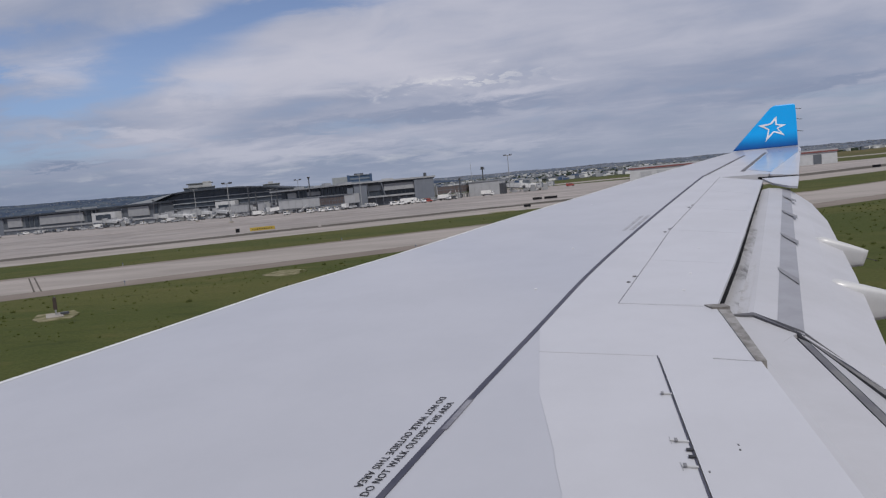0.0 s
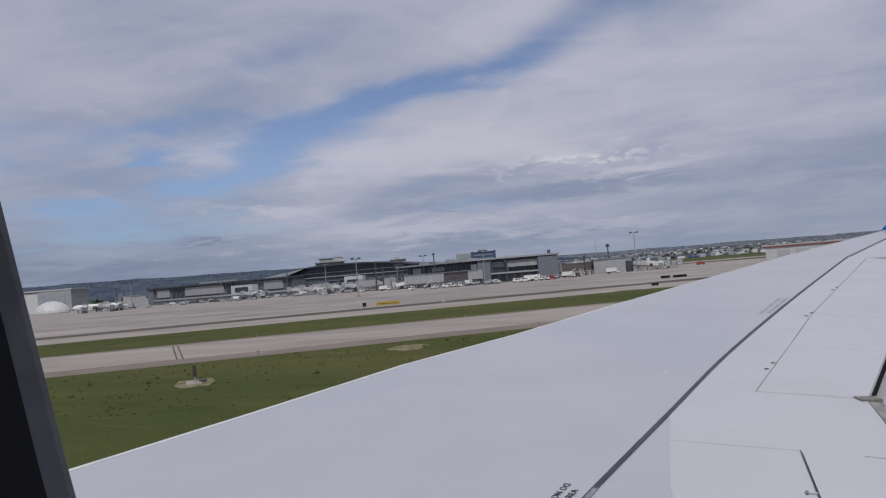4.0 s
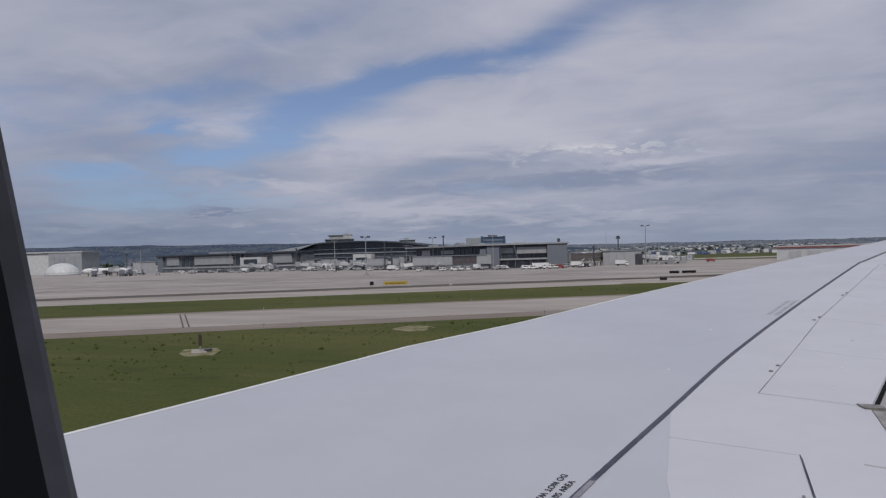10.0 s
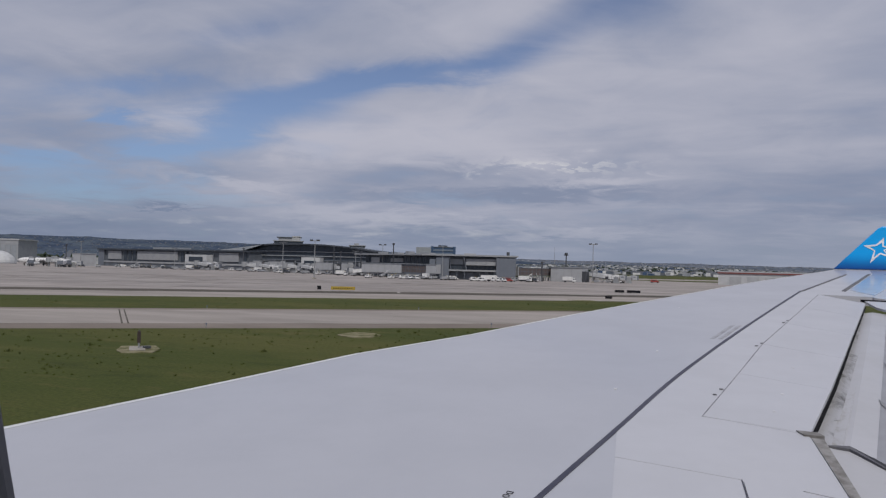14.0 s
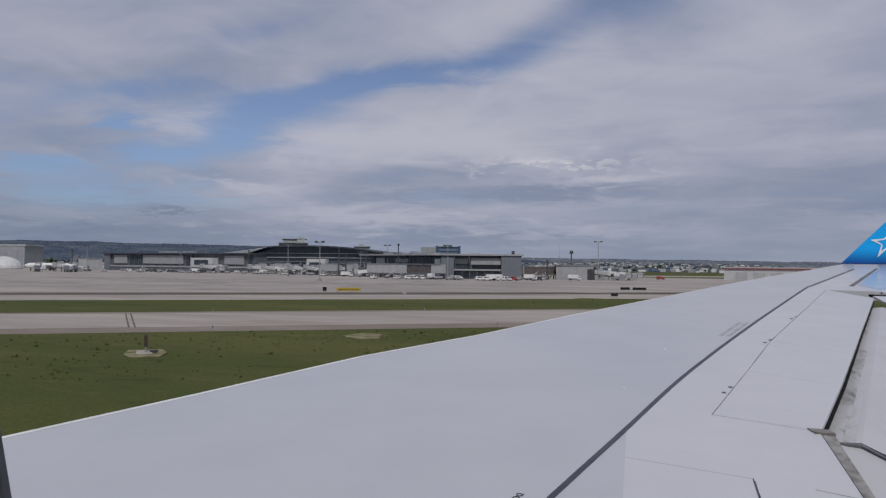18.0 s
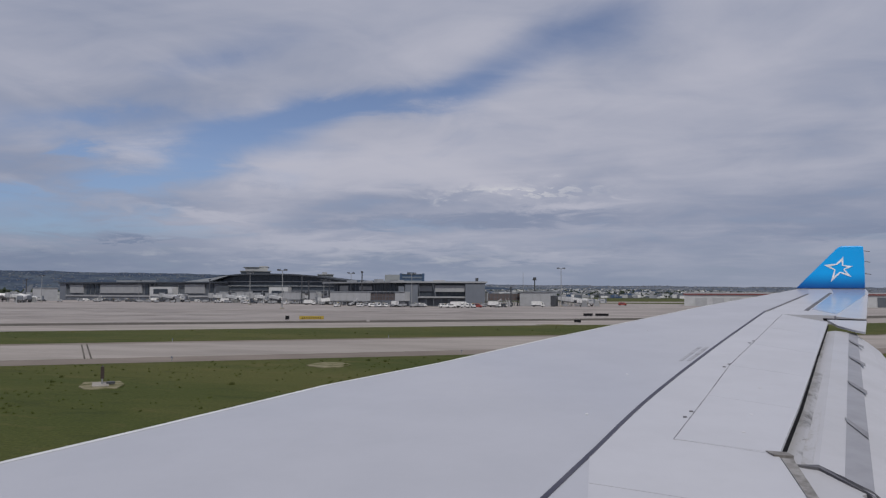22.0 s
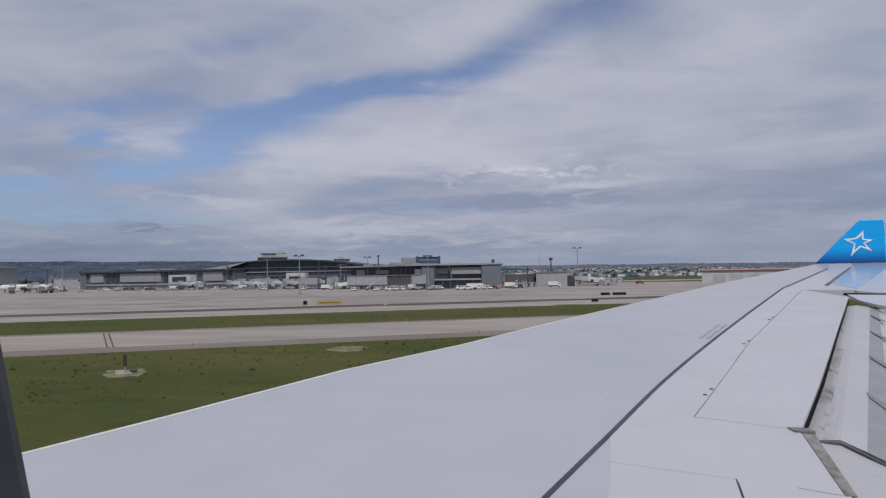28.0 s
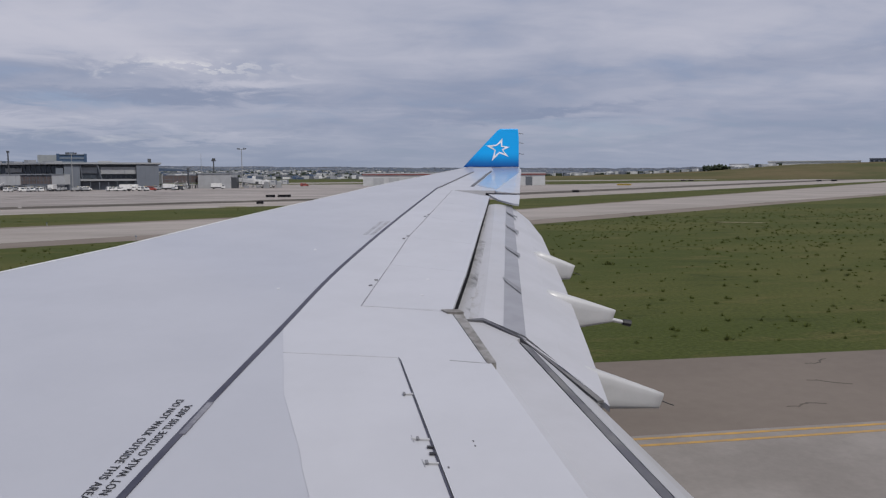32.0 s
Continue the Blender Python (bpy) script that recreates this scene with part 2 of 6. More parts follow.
FLAP_GREY = material("flap_grey_paint", (0.262, 0.266, 0.295), 0.4, other=(0.235, 0.239, 0.265), scale=1.8, fine=18, spread=0.08)


def grime(name, base, dirt, low, high, stretch):
    """Paint with ragged patches and streaks of old grease."""
    m = bpy.data.materials.new(name)
    m.use_nodes = True
    n = Tree(m.node_tree)
    place = n.add("ShaderNodeMapping", inputs={0: n.add("ShaderNodeTexCoord").outputs["Object"], 3: stretch}).outputs[0]
    patch = n.span(n.noise(place, 1.0, 8, 0.68, 0.6), low, high, 0.0, 1.0, True)
    speck = n.span(n.noise(place, 6.0, 4, 0.6), 0.58, 0.72, 0.0, 0.55, True)
    colour = n.mix(n.math("MAXIMUM", patch, n.math("MULTIPLY", speck, n.noise(place, 0.6, 2))), (*base, 1), (*dirt, 1))
    shader = n.add("ShaderNodeBsdfPrincipled", inputs={"Base Color": colour, "Roughness": n.span(patch, 0, 1, 0.36, 0.6)})
    n.add("ShaderNodeOutputMaterial", inputs={0: shader.outputs[0]})
    return m


STAINED = grime("stained_flap_paint", (0.42, 0.423, 0.452), (0.10, 0.098, 0.096), 0.45, 0.72, (4.5, 0.9, 4.0))
SPECKED = grime("specked_flap_paint", (0.42, 0.423, 0.452), (0.25, 0.235, 0.205), 0.46, 0.74, (3.5, 1.2, 4.0))
STRIPE = material("black_line_paint", (0.028, 0.028, 0.05), 0.45, other=(0.06, 0.06, 0.085), scale=2.5)
SEAL = material("dark_sealant", (0.085, 0.085, 0.10), 0.6, other=(0.15, 0.15, 0.155), scale=2)
FAINT = material("hairline_seam", (0.43, 0.43, 0.465), 0.5, other=(0.38, 0.38, 0.41), scale=3)
SEAM = material("faint_seam", (0.16, 0.16, 0.185), 0.6, other=(0.36, 0.36, 0.40), scale=2.2, fine=20)
DIRTY = material("dirty_metal", (0.30, 0.29, 0.28), 0.5, metal=0.2, other=(0.13, 0.12, 0.11), scale=5, fine=30, spread=0.3)
# near-black that stands in for the shade in the wing's gaps
GAP_BLACK = material("painted_gap_shade", (0.010, 0.010, 0.012), 0.8, specular=0.1)
STENCIL = material("stencil_black", (0.03, 0.03, 0.035), 0.5)
FADED = material("stencil_faded", (0.12, 0.12, 0.15), 0.5, other=(0.24, 0.24, 0.27), scale=4)
PALE = material("pale_mark", (0.325, 0.33, 0.365), 0.5)
STRAP = material("strap_grey", (0.205, 0.208, 0.225), 0.5, other=(0.17, 0.172, 0.188), scale=5)
BRACKET = material("bracket_grey", (0.165, 0.168, 0.185), 0.5, other=(0.21, 0.21, 0.225), scale=5)
RIVET = material("worn_rivet_heads", (0.60, 0.60, 0.63), 0.4)
LOGO_WHITE = material("winglet_white", (0.80, 0.80, 0.82), 0.25)
FAIRING = material("fairing_paint", (0.47, 0.475, 0.49), 0.35, other=(0.41, 0.415, 0.43), scale=1.2, spread=0.06)
RUBBER = material("black_plastic", (0.02, 0.02, 0.022), 0.5)


def winglet_blue():
    """Sky blue that deepens towards the foot, as the paint scheme has it."""
    m = bpy.data.materials.new("winglet_blue")
    m.use_nodes = True
    n = Tree(m.node_tree)
    place = n.add("ShaderNodeTexCoord").outputs["Object"]
    z = n.add("ShaderNodeSeparateXYZ", inputs={0: place}).outputs[2]
    z = n.math("ADD", z, n.math("MULTIPLY", n.noise(place, 2.0), 0.06))
    colour = n.mix(n.span(z, 6.25, 6.85, 0, 1, True), (0.0, 0.055, 0.26, 1), (0.0, 0.32, 0.76, 1))
    shader = n.add("ShaderNodeBsdfPrincipled", inputs={"Base Color": colour, "Roughness": 0.3, "Coat Weight": 0.08, "Specular IOR Level": 0.3})
    n.add("ShaderNodeOutputMaterial", inputs={0: shader.outputs[0]})
    return m


BLUE = winglet_blue()


def grass_cover():
    """Mown airfield grass: dark and olive swathes, dry patches, a fine blade grain."""
    m = bpy.data.materials.new("grass")
    m.use_nodes = True
    n = Tree(m.node_tree)
    place = n.add("ShaderNodeTexCoord").outputs["Object"]
    swath = n.add("ShaderNodeMapping", inputs={0: place, 2: (0, 0, radians(-33.4)), 3: (0.35, 1.0, 1.0)}).outputs[0]
    wide, mid, grain = n.noise(swath, 0.06, 5, 0.6, 0.5), n.noise(swath, 0.45, 5, 0.62, 0.4), n.noise(place, 5.0, 4, 0.7)
    colour = n.mix(n.span(wide, 0.38, 0.64, 0, 1, True), (0.051, 0.063, 0.017, 1), (0.073, 0.077, 0.024, 1))
    colour = n.mix(n.span(mid, 0.53, 0.72, 0, 0.7, True), colour, (0.100, 0.088, 0.036, 1))
    colour = n.mix(n.span(mid, 0.44, 0.28, 0, 0.65, True), colour, (0.033, 0.042, 0.013, 1))
    value = n.span(grain, 0.25, 0.75, 0.55, 1.5)
    colour = n.mix(1.0, colour, n.add("ShaderNodeCombineColor", inputs={0: value, 1: value, 2: value}).outputs[0], "MULTIPLY")
    bump = n.add("ShaderNodeBump", inputs={"Strength": 0.6, "Distance": 0.05, "Height": n.math("ADD", grain, n.math("MULTIPLY", mid, 2.0))}).outputs[0]
    shader = n.add("ShaderNodeBsdfPrincipled", inputs={"Base Color": colour, "Roughness": 0.95, "Specular IOR Level": 0.1, "Normal": bump})
    n.add("ShaderNodeOutputMaterial", inputs={0: shader.outputs[0]})
    return m


GRASS = grass_cover()
GRASS_PALE = material("pale_grass_tufts", (0.086, 0.104, 0.030), 0.95, other=(0.072, 0.086, 0.025), scale=0.5, fine=6, spread=0.6, specular=0.1)
GRASS_DARK = material("grass_tufts", (0.062, 0.076, 0.022), 0.95, other=(0.074, 0.086, 0.027), scale=0.6, fine=6, spread=0.6, specular=0.1)
CONCRETE = material("concrete", (0.318, 0.290, 0.270), 0.9, other=(0.250, 0.228, 0.212), scale=0.035, fine=0.8, spread=0.2, specular=0.1, stretch=(1, 3.0, 1))
APRON = material("apron_concrete", (0.325, 0.297, 0.281), 0.9, other=(0.222, 0.202, 0.193), scale=0.022, fine=0.5, spread=0.3, specular=0.2, stretch=(1, 3.0, 1))
SHOULDER = material("asphalt_shoulder", (0.205, 0.176, 0.155), 0.95, other=(0.165, 0.141, 0.124), scale=0.08, fine=2.5, spread=0.2, specular=0.15)
OWN_SHOULDER = material("dark_asphalt_shoulder", (0.17, 0.145, 0.125), 0.95, other=(0.135, 0.115, 0.10), scale=0.08, fine=2.5, spread=0.2, specular=0.15)
DIRT = material("dark_verge", (0.105, 0.092, 0.082), 0.95, other=(0.07, 0.066, 0.055), scale=0.1, fine=2.0, spread=0.4, specular=0.1)
YELLOW = material("yellow_marking", (0.42, 0.25, 0.06), 0.8, other=(0.30, 0.20, 0.09), scale=2)
OWN_CONCRETE = material("worn_concrete", (0.25, 0.23, 0.215), 0.9, other=(0.20, 0.183, 0.17), scale=0.3, fine=6, spread=0.25, specular=0.2)
# the haze of distance is put into both hill colours as blue-grey
HILL = material("hazed_hill", (0.045, 0.062, 0.098), 1.0, other=(0.085, 0.105, 0.130), scale=0.0075, fine=0.05, spread=1.1, specular=0.0)
HILL_FAR = material("hazed_farther_hill", (0.095, 0.115, 0.15), 1.0, other=(0.14, 0.155, 0.185), scale=0.004, fine=0.03, spread=0.6, specular=0.0)
CABIN = material("cabin_liner", (0.42, 0.42, 0.42), 0.7, other=(0.38, 0.38, 0.38), scale=6, bump=0.1, fine=200)
GASKET = material("window_gasket", (0.008, 0.008, 0.009), 0.7)
BEZEL = material("window_bezel", (0.17, 0.17, 0.18), 0.5, other=(0.12, 0.12, 0.125), scale=9)


# ---- mesh helpers ----
def ob_from(name, bm, mat, parent=None, label="", bevel=0.0):
    mesh = bpy.data.meshes.new(name)
    bm.normal_update()
    bm.to_mesh(mesh)
    bm.free()
    for m in mat if isinstance(mat, (list, tuple)) else [mat]:
        mesh.materials.append(m)
    ob = new(name, mesh)
    if parent:
        ob.parent = parent
    if label:
        ob["label"] = label
    if bevel:
        mod = ob.modifiers.new("edge", "BEVEL")
        mod.width, mod.segments, mod.limit_method = bevel, 2, "ANGLE"
    return ob


def part(name, bm, mat, parent, label="", bevel=0.0):
    return ob_from(name, bm, mat, parent, label, bevel)


def thing(name, label, category, group="", kind=""):
    return tagged(new(name), label, category, group, kind)


def skin(x, y, drop=0.0):
    """A point of the wing's upper surface: x aft, y out along the span."""
    return Vector((x, y, ROOT + RISE * y - drop))


def slab(bm, outline, thick, lift=0.0):
    """A plate that lies on the wing's surface with the outline given in (x, y[, drop])."""
    top = [bm.verts.new(skin(p[0], p[1], (p[2] if len(p) > 2 else 0.0) - lift)) for p in outline]
    low = [bm.verts.new(v.co - Vector((0, 0, thick))) for v in top]
    bm.faces.new(top)
    bm.faces.new(low[::-1])
    for i in range(len(top)):
        j = (i + 1) % len(top)
        bm.faces.new((top[j], top[i], low[i], low[j]))
    bmesh.ops.recalc_face_normals(bm, faces=bm.faces)
    return bm


def box(bm, centre, size, turn=0.0, taper=1.0):
    """An upright box: centre of its base, size, turn about z in degrees."""
    c, s = math.cos(radians(turn)), math.sin(radians(turn))
    rings = []
    for z, k in ((0, 1.0), (size[2], taper)):
        ring = []
        for a, b in ((-1, -1), (1, -1), (1, 1), (-1, 1)):
            x, y = a * size[0] / 2 * k, b * size[1] / 2 * k
            ring.append(bm.verts.new((centre[0] + c * x - s * y, centre[1] + s * x + c * y, centre[2] + z)))
        rings.append(ring)
    lo, hi = rings
    bm.faces.new(lo[::-1])
    bm.faces.new(hi)
    for i in range(4):
        j = (i + 1) % 4
        bm.faces.new((lo[i], lo[j], hi[j], hi[i]))
    return bm


def tube(bm, a, b, r0, r1=None, sides=8):
    """A tapered rod from a to b."""
    r1 = r0 if r1 is None else r1
    a, b = Vector(a), Vector(b)
    turn = (b - a).to_track_quat("Z", "Y")
    rings = []
    for p, r in ((a, r0), (b, r1)):
        rings.append([bm.verts.new(p + turn @ Vector((r * math.cos(k * math.tau / sides), r * math.sin(k * math.tau / sides), 0))) for k in range(sides)])
    bm.faces.new(rings[0][::-1])
    bm.faces.new(rings[1])
    for i in range(sides):
        j = (i + 1) % sides
        bm.faces.new((rings[0][i], rings[0][j], rings[1][j], rings[1][i]))
    return bm


def at(bearing, far, z=0.0):
    """A place seen from the cabin window: bearing in degrees from straight out (aft is positive), distance, height over the ground."""
    return Vector((far * math.sin(radians(bearing)), far * math.cos(radians(bearing)), GROUND + z))


# ---- the wing ----
LEAD = [(-10.6, 0.5), (-7.16, 7.1), (-6.19, 8.95), (-4.9, 11.55), (-3.5, 13.6), (-1.77, 16.6), (1.95, 22.6), (5.30, 27.4)]
LINE = [(-2.35, 0.5), (-1.29, 5.07), (-0.93, 6.59), (-0.40, 8.70), (0.33, 11.58), (1.64, 15.94), (3.42, 21.49), (5.35, 25.8), (5.62, 27.3)]
HINGE = [(0.53, 9.45), (0.84, 10.64), (1.67, 14.01), (2.46, 16.64), (3.71, 20.84)]
TRAIL = [(1.62, 9.04), (2.34, 11.57), (3.28, 15.1), (4.47, 19.5)]


def along(line, k):
    """The point a share k of the way along a line of (x, y)."""
    lengths = [math.dist(a, b) for a, b in zip(line, line[1:])]
    left = k * sum(lengths)
    for a, b, d in zip(line, line[1:], lengths):
        if left <= d:
            return tuple(p + (q - p) * left / d for p, q in zip(a, b))
        left -= d
    return line[-1]


def eased(line, n):
    """The same line with n steps a stretch, rounded through its points."""
    out = []
    for i in range(len(line) - 1):
        p = [Vector(line[max(0, min(len(line) - 1, i + k))]) for k in (-1, 0, 1, 2)]
        for s in range(n):
            t = s / n
            q = 0.5 * (2 * p[1] + (p[2] - p[0]) * t + (2 * p[0] - 5 * p[1] + 4 * p[2] - p[3]) * t * t + (3 * p[1] - p[0] - 3 * p[2] + p[3]) * t ** 3)
            out.append((q.x, q.y))
    return out + [tuple(line[-1])]


CURVE = eased(LINE[:7], 6)


wing = thing("airliner", "grey and white airliner with a blue upturned wing tip", "airliner")


def leading_edge():
    """The rounded nose, swept under the front edge of the skin."""
    bm = bmesh.new()
    rows = []
    for i in range(41):
        x, y = along(LEAD, i / 40)
        t = 0.55 - 0.40 * (y / 27.4)
        row = []
        for k in range(8):
            a = k / 7 * math.pi * 0.75
            row.append(bm.verts.new(skin(x + 0.12 - 0.30 * t * math.sin(a), y, t * 0.55 * (1 - math.cos(a)))))
        rows.append(row)
    for a, b in zip(rows, rows[1:]):
        for k in range(7):
            bm.faces.new((a[k], a[k + 1], b[k + 1], b[k]))
    bmesh.ops.recalc_face_normals(bm, faces=bm.faces)
    for f in bm.faces:
        f.smooth = True
    return part("leading_edge", bm, NOSE_PAINT, wing, "rounded pale bare leading edge")


leading_edge()
front = [(x + 0.13, y) for x, y in LEAD]
part("slat_rim", slab(bmesh.new(), [(x + 0.118, y) for x, y in LEAD] + [(x + 0.245 - 0.004 * y, y) for x, y in LEAD[::-1]], 0.012, 0.003), NOSE_PAINT, wing, "pale rim of the leading edge")
part("slat_seam", slab(bmesh.new(), [(x + 0.245 - 0.004 * y, y) for x, y in LEAD] + [(x + 0.258 - 0.004 * y, y) for x, y in LEAD[::-1]], 0.01, 0.004), FAINT, wing, "thin grey seam behind the leading edge")
part("forward_skin", slab(bmesh.new(), front + (CURVE + LINE[7:])[::-1], 0.25), GREY_PAINT, wing, "plain light grey painted skin")
half = 0.029
part("walkway_line", slab(bmesh.new(), [(x - half, y) for x, y in CURVE] + [(x + half, y) for x, y in CURVE[::-1]], 0.012, 0.007), STRIPE, wing, "black painted walkway line")
part("walkway_line", slab(bmesh.new(), [(3.38, 21.4), (5.30, 25.8), (5.34, 25.7), (3.46, 21.4)], 0.012, 0.008), SEAL, wing, "thin grey walkway line")
part("aft_skin", slab(bmesh.new(), CURVE[18:] + LINE[7:] + [(6.5, 27.3), (6.9, 25.6), (4.9, 20.7)] + [(HINGE[-1][0] + 0.15, 20.84)] + HINGE[::-1] + [(0.552, 9.47), (1.64, 9.06), (1.613, 9.0), (1.69, 7.20), (0.811, 7.442), (0.86, 4.74), (0.93, 0.5), (0.2, 0.5), (-0.08, 4.9), (-0.13, 5.28), (-0.15, 5.54), (-0.31, 6.66)], 0.22, 0.0), WHITE_PAINT, wing, "white painted skin")
part("root_skin", slab(bmesh.new(), CURVE[:19] + [(-0.290, 6.66), (-0.130, 5.54), (-0.110, 5.28), (-0.060, 4.9), (0.22, 0.5)], 0.22, -0.004), GREY_PAINT, wing, "light grey skin by the root")

# spoilers, closed: five outboard, one inboard
for k in range(5):
    a, b = k / 5 + 0.0003, (k + 1) / 5 - 0.0003
    h0, h1, t0, t1 = along(HINGE, a), along(HINGE, b), along(TRAIL, a), along(TRAIL, b)
    part("spoiler", slab(bmesh.new(), [(h0[0] + 0.012, h0[1]), (h1[0] + 0.012, h1[1]), (t1[0], t1[1]), (t0[0], t0[1])], 0.05, 0.004), WHITE_PAINT, wing, "white spoiler panel, closed")
    part("hinge_gap", slab(bmesh.new(), [(h0[0] - 0.002, h0[1]), (h1[0] - 0.002, h1[1]), (h1[0] + 0.008, h1[1]), (h0[0] + 0.008, h0[1])], 0.01, 0.006), SEAM, wing)
part("spoiler", slab(bmesh.new(), [(0.815, 7.44), (0.875, 4.74), (0.95, 0.5), (1.9, 0.5), (1.76, 4.6), (1.70, 7.19)], 0.06, 0.006), WHITE_PAINT, wing, "white inboard spoiler panel, closed")
part("hinge_gap", slab(bmesh.new(), [(0.798, 7.49), (0.852, 4.74), (0.92, 0.5), (0.937, 0.5), (0.865, 4.74), (0.806, 7.49)], 0.01, 0.008), STRIPE, wing, "dark hinge gap")
for x0, y0, x1, y1 in ((0.706, 5.639, 0.839, 5.602), (0.740, 5.232, 0.848, 5.208), (0.736, 6.539, 0.826, 6.521)):
    part("hinge_bracket", slab(bmesh.new(), [(x0, y0), (x1, y1), (x1, y1 - 0.022), (x0, y0 - 0.022)], 0.012, 0.014), FAIRING, wing, "slim white hinge bracket")
for x, y in ((0.738, 5.640), (0.752, 5.245), (0.736, 6.545)):
    part("bracket_foot", slab(bmesh.new(), [(x, y), (x + 0.022, y - 0.004), (x + 0.022, y - 0.05), (x, y - 0.046)], 0.012, 0.020), BRACKET, wing, "dark bracket foot")
for x, y in ((0.705, 5.70), (0.735, 5.29)):
    part("chipped_paint", slab(bmesh.new(), [(x, y), (x + 0.006, y), (x + 0.012, y - 0.12), (x + 0.006, y - 0.12)], 0.01, 0.004), PALE, wing)
for x, y in ((0.801, 5.474), (0.803, 5.367)):
    part("hinge_bolt", slab(bmesh.new(), [(x, y), (x + 0.048, y - 0.008), (x + 0.048, y - 0.036), (x, y - 0.028)], 0.012, 0.018), STENCIL, wing)
for x, y in ((0.80, 10.75), (0.70, 10.45), (1.66, 14.1), (1.55, 13.85), (2.41, 16.6), (2.30, 16.35)):
    part("hinge_bracket", slab(bmesh.new(), [(x, y), (x + 0.05, y), (x + 0.05, y + 0.035), (x, y + 0.035)], 0.012, 0.012), SEAL, wing)

# the step behind the spoilers, flaps and their grey band
part("shroud_corner", slab(bmesh.new(), [(1.50, 9.12), (1.72, 9.10), (1.76, 8.98), (1.56, 8.98)], 0.10, 0.02), DIRTY, wing, "grey bracket at the spoiler's end")
part("shroud_strip", slab(bmesh.new(), [(1.62, 8.92), (1.74, 8.92), (1.75, 7.2), (1.66, 7.2)], 0.10, 0.01), DIRTY, wing, "worn bare metal strip")
# a near-black sheet takes the place of shade in the flap bay
part("flap_bay_shade", slab(bmesh.new(), [(1.4, 9.6)] + TRAIL[1:] + [(4.9, 19.6), (3.75, 15.1), (2.8, 11.57), (1.9, 9.1)], 0.05, -0.42), GAP_BLACK, wing, "dark gap in front of the flap")


def flap(inner, outer, name, mat, label, rows=12):
    """A flap between two end profiles, each (x, y, drop) from front to back; drops grow aft."""
    bm = bmesh.new()
    grid = []
    for i in range(rows + 1):
        k = i / rows
        grid.append([bm.verts.new(skin(*(p + (q - p) * k for p, q in zip(a, b)))) for a, b in zip(inner, outer)])
    for a, b in zip(grid, grid[1:]):
        for k in range(len(a) - 1):
            bm.faces.new((a[k], a[k + 1], b[k + 1], b[k]))
    extra = bmesh.ops.extrude_face_region(bm, geom=bm.faces[:])
    for v in extra["geom"]:
        if isinstance(v, bmesh.types.BMVert):
            v.co.z -= 0.09
    bmesh.ops.recalc_face_normals(bm, faces=bm.faces)
    return part(name, bm, mat, wing, label)


NOSE = [(1.45, 9.30, 0.46), (1.70, 9.30, 0.205), (1.88, 9.28, 0.175), (2.05, 9.2, 0.15), (2.27, 9.0, 0.185)]
NOSE_OUT = [(3.95, 19.2, 0.46), (4.22, 19.2, 0.205), (4.38, 19.2, 0.175), (4.55, 19.2, 0.15), (4.84, 19.2, 0.185)]
flap(NOSE[2:], NOSE_OUT[2:], "flap_nose", FLAP_PAINT, "white flap nose")
flap(NOSE[1:3], NOSE_OUT[1:3], "flap_lip", STAINED, "front lip of the flap, dark with grease stains")
# the underside's shade is put into its near-black colour
flap(NOSE[:2], NOSE_OUT[:2], "flap_underlip", GAP_BLACK, "shaded underside of the flap's front")
flap([(1.882, 9.279, 0.170), (1.99, 9.22, 0.146)], [(2.56, 12.0, 0.170), (2.70, 12.0, 0.147)], "grease_stain", SPECKED, "brown smears on the flap near its inboard end")
flap([(2.10, 10.3, 0.168), (2.16, 10.3, 0.156)], [(3.30, 14.9, 0.168), (3.37, 14.9, 0.158)], "grease_stain", STAINED, "black grease streaks on the flap's lip")
# dark strip added where only shade falls behind the spoilers
part("gap_shade", slab(bmesh.new(), [(x - 0.01, y, 0.07) for x, y in TRAIL] + [(x + 0.028 - 0.016 * (y - 9) / 10, y, 0.09) for x, y in TRAIL[::-1]], 0.02), GAP_BLACK, wing, "black gap behind the spoilers")
flap([(2.262, 8.99, 0.182), (2.425, 8.52, 0.212)], [(4.835, 19.2, 0.182), (5.01, 19.2, 0.212)], "flap_band", FLAP_GREY, "grey band along the flap")
TAIL = [[(2.40, 8.53, 0.217), (2.72, 8.0, 0.38), (3.04, 7.43, 0.60)], [(2.645, 9.5, 0.217), (3.05, 9.4, 0.38), (3.48, 9.31, 0.60)],
        [(3.355, 12.4, 0.217), (3.75, 12.36, 0.38), (4.17, 12.33, 0.60)], [(4.42, 16.9, 0.217), (4.78, 16.9, 0.38), (5.13, 16.92, 0.60)],
        [(4.90, 18.9, 0.217), (5.15, 19.0, 0.36), (5.38, 18.9, 0.55)], [(4.98, 19.25, 0.217), (5.07, 19.35, 0.30), (5.15, 19.45, 0.40)]]
bm = bmesh.new()
grid = [[bm.verts.new(skin(*p)) for p in row] for row in TAIL]
for p, q in zip(grid, grid[1:]):
    for k in range(2):
        bm.faces.new((p[k], p[k + 1], q[k + 1], q[k]))
more = bmesh.ops.extrude_face_region(bm, geom=bm.faces[:])
for v in more["geom"]:
    if isinstance(v, bmesh.types.BMVert):
        v.co.z -= 0.07
bmesh.ops.recalc_face_normals(bm, faces=bm.faces)
part("outboard_flap", bm, FLAP_PAINT, wing, "white outboard flap, drooped")
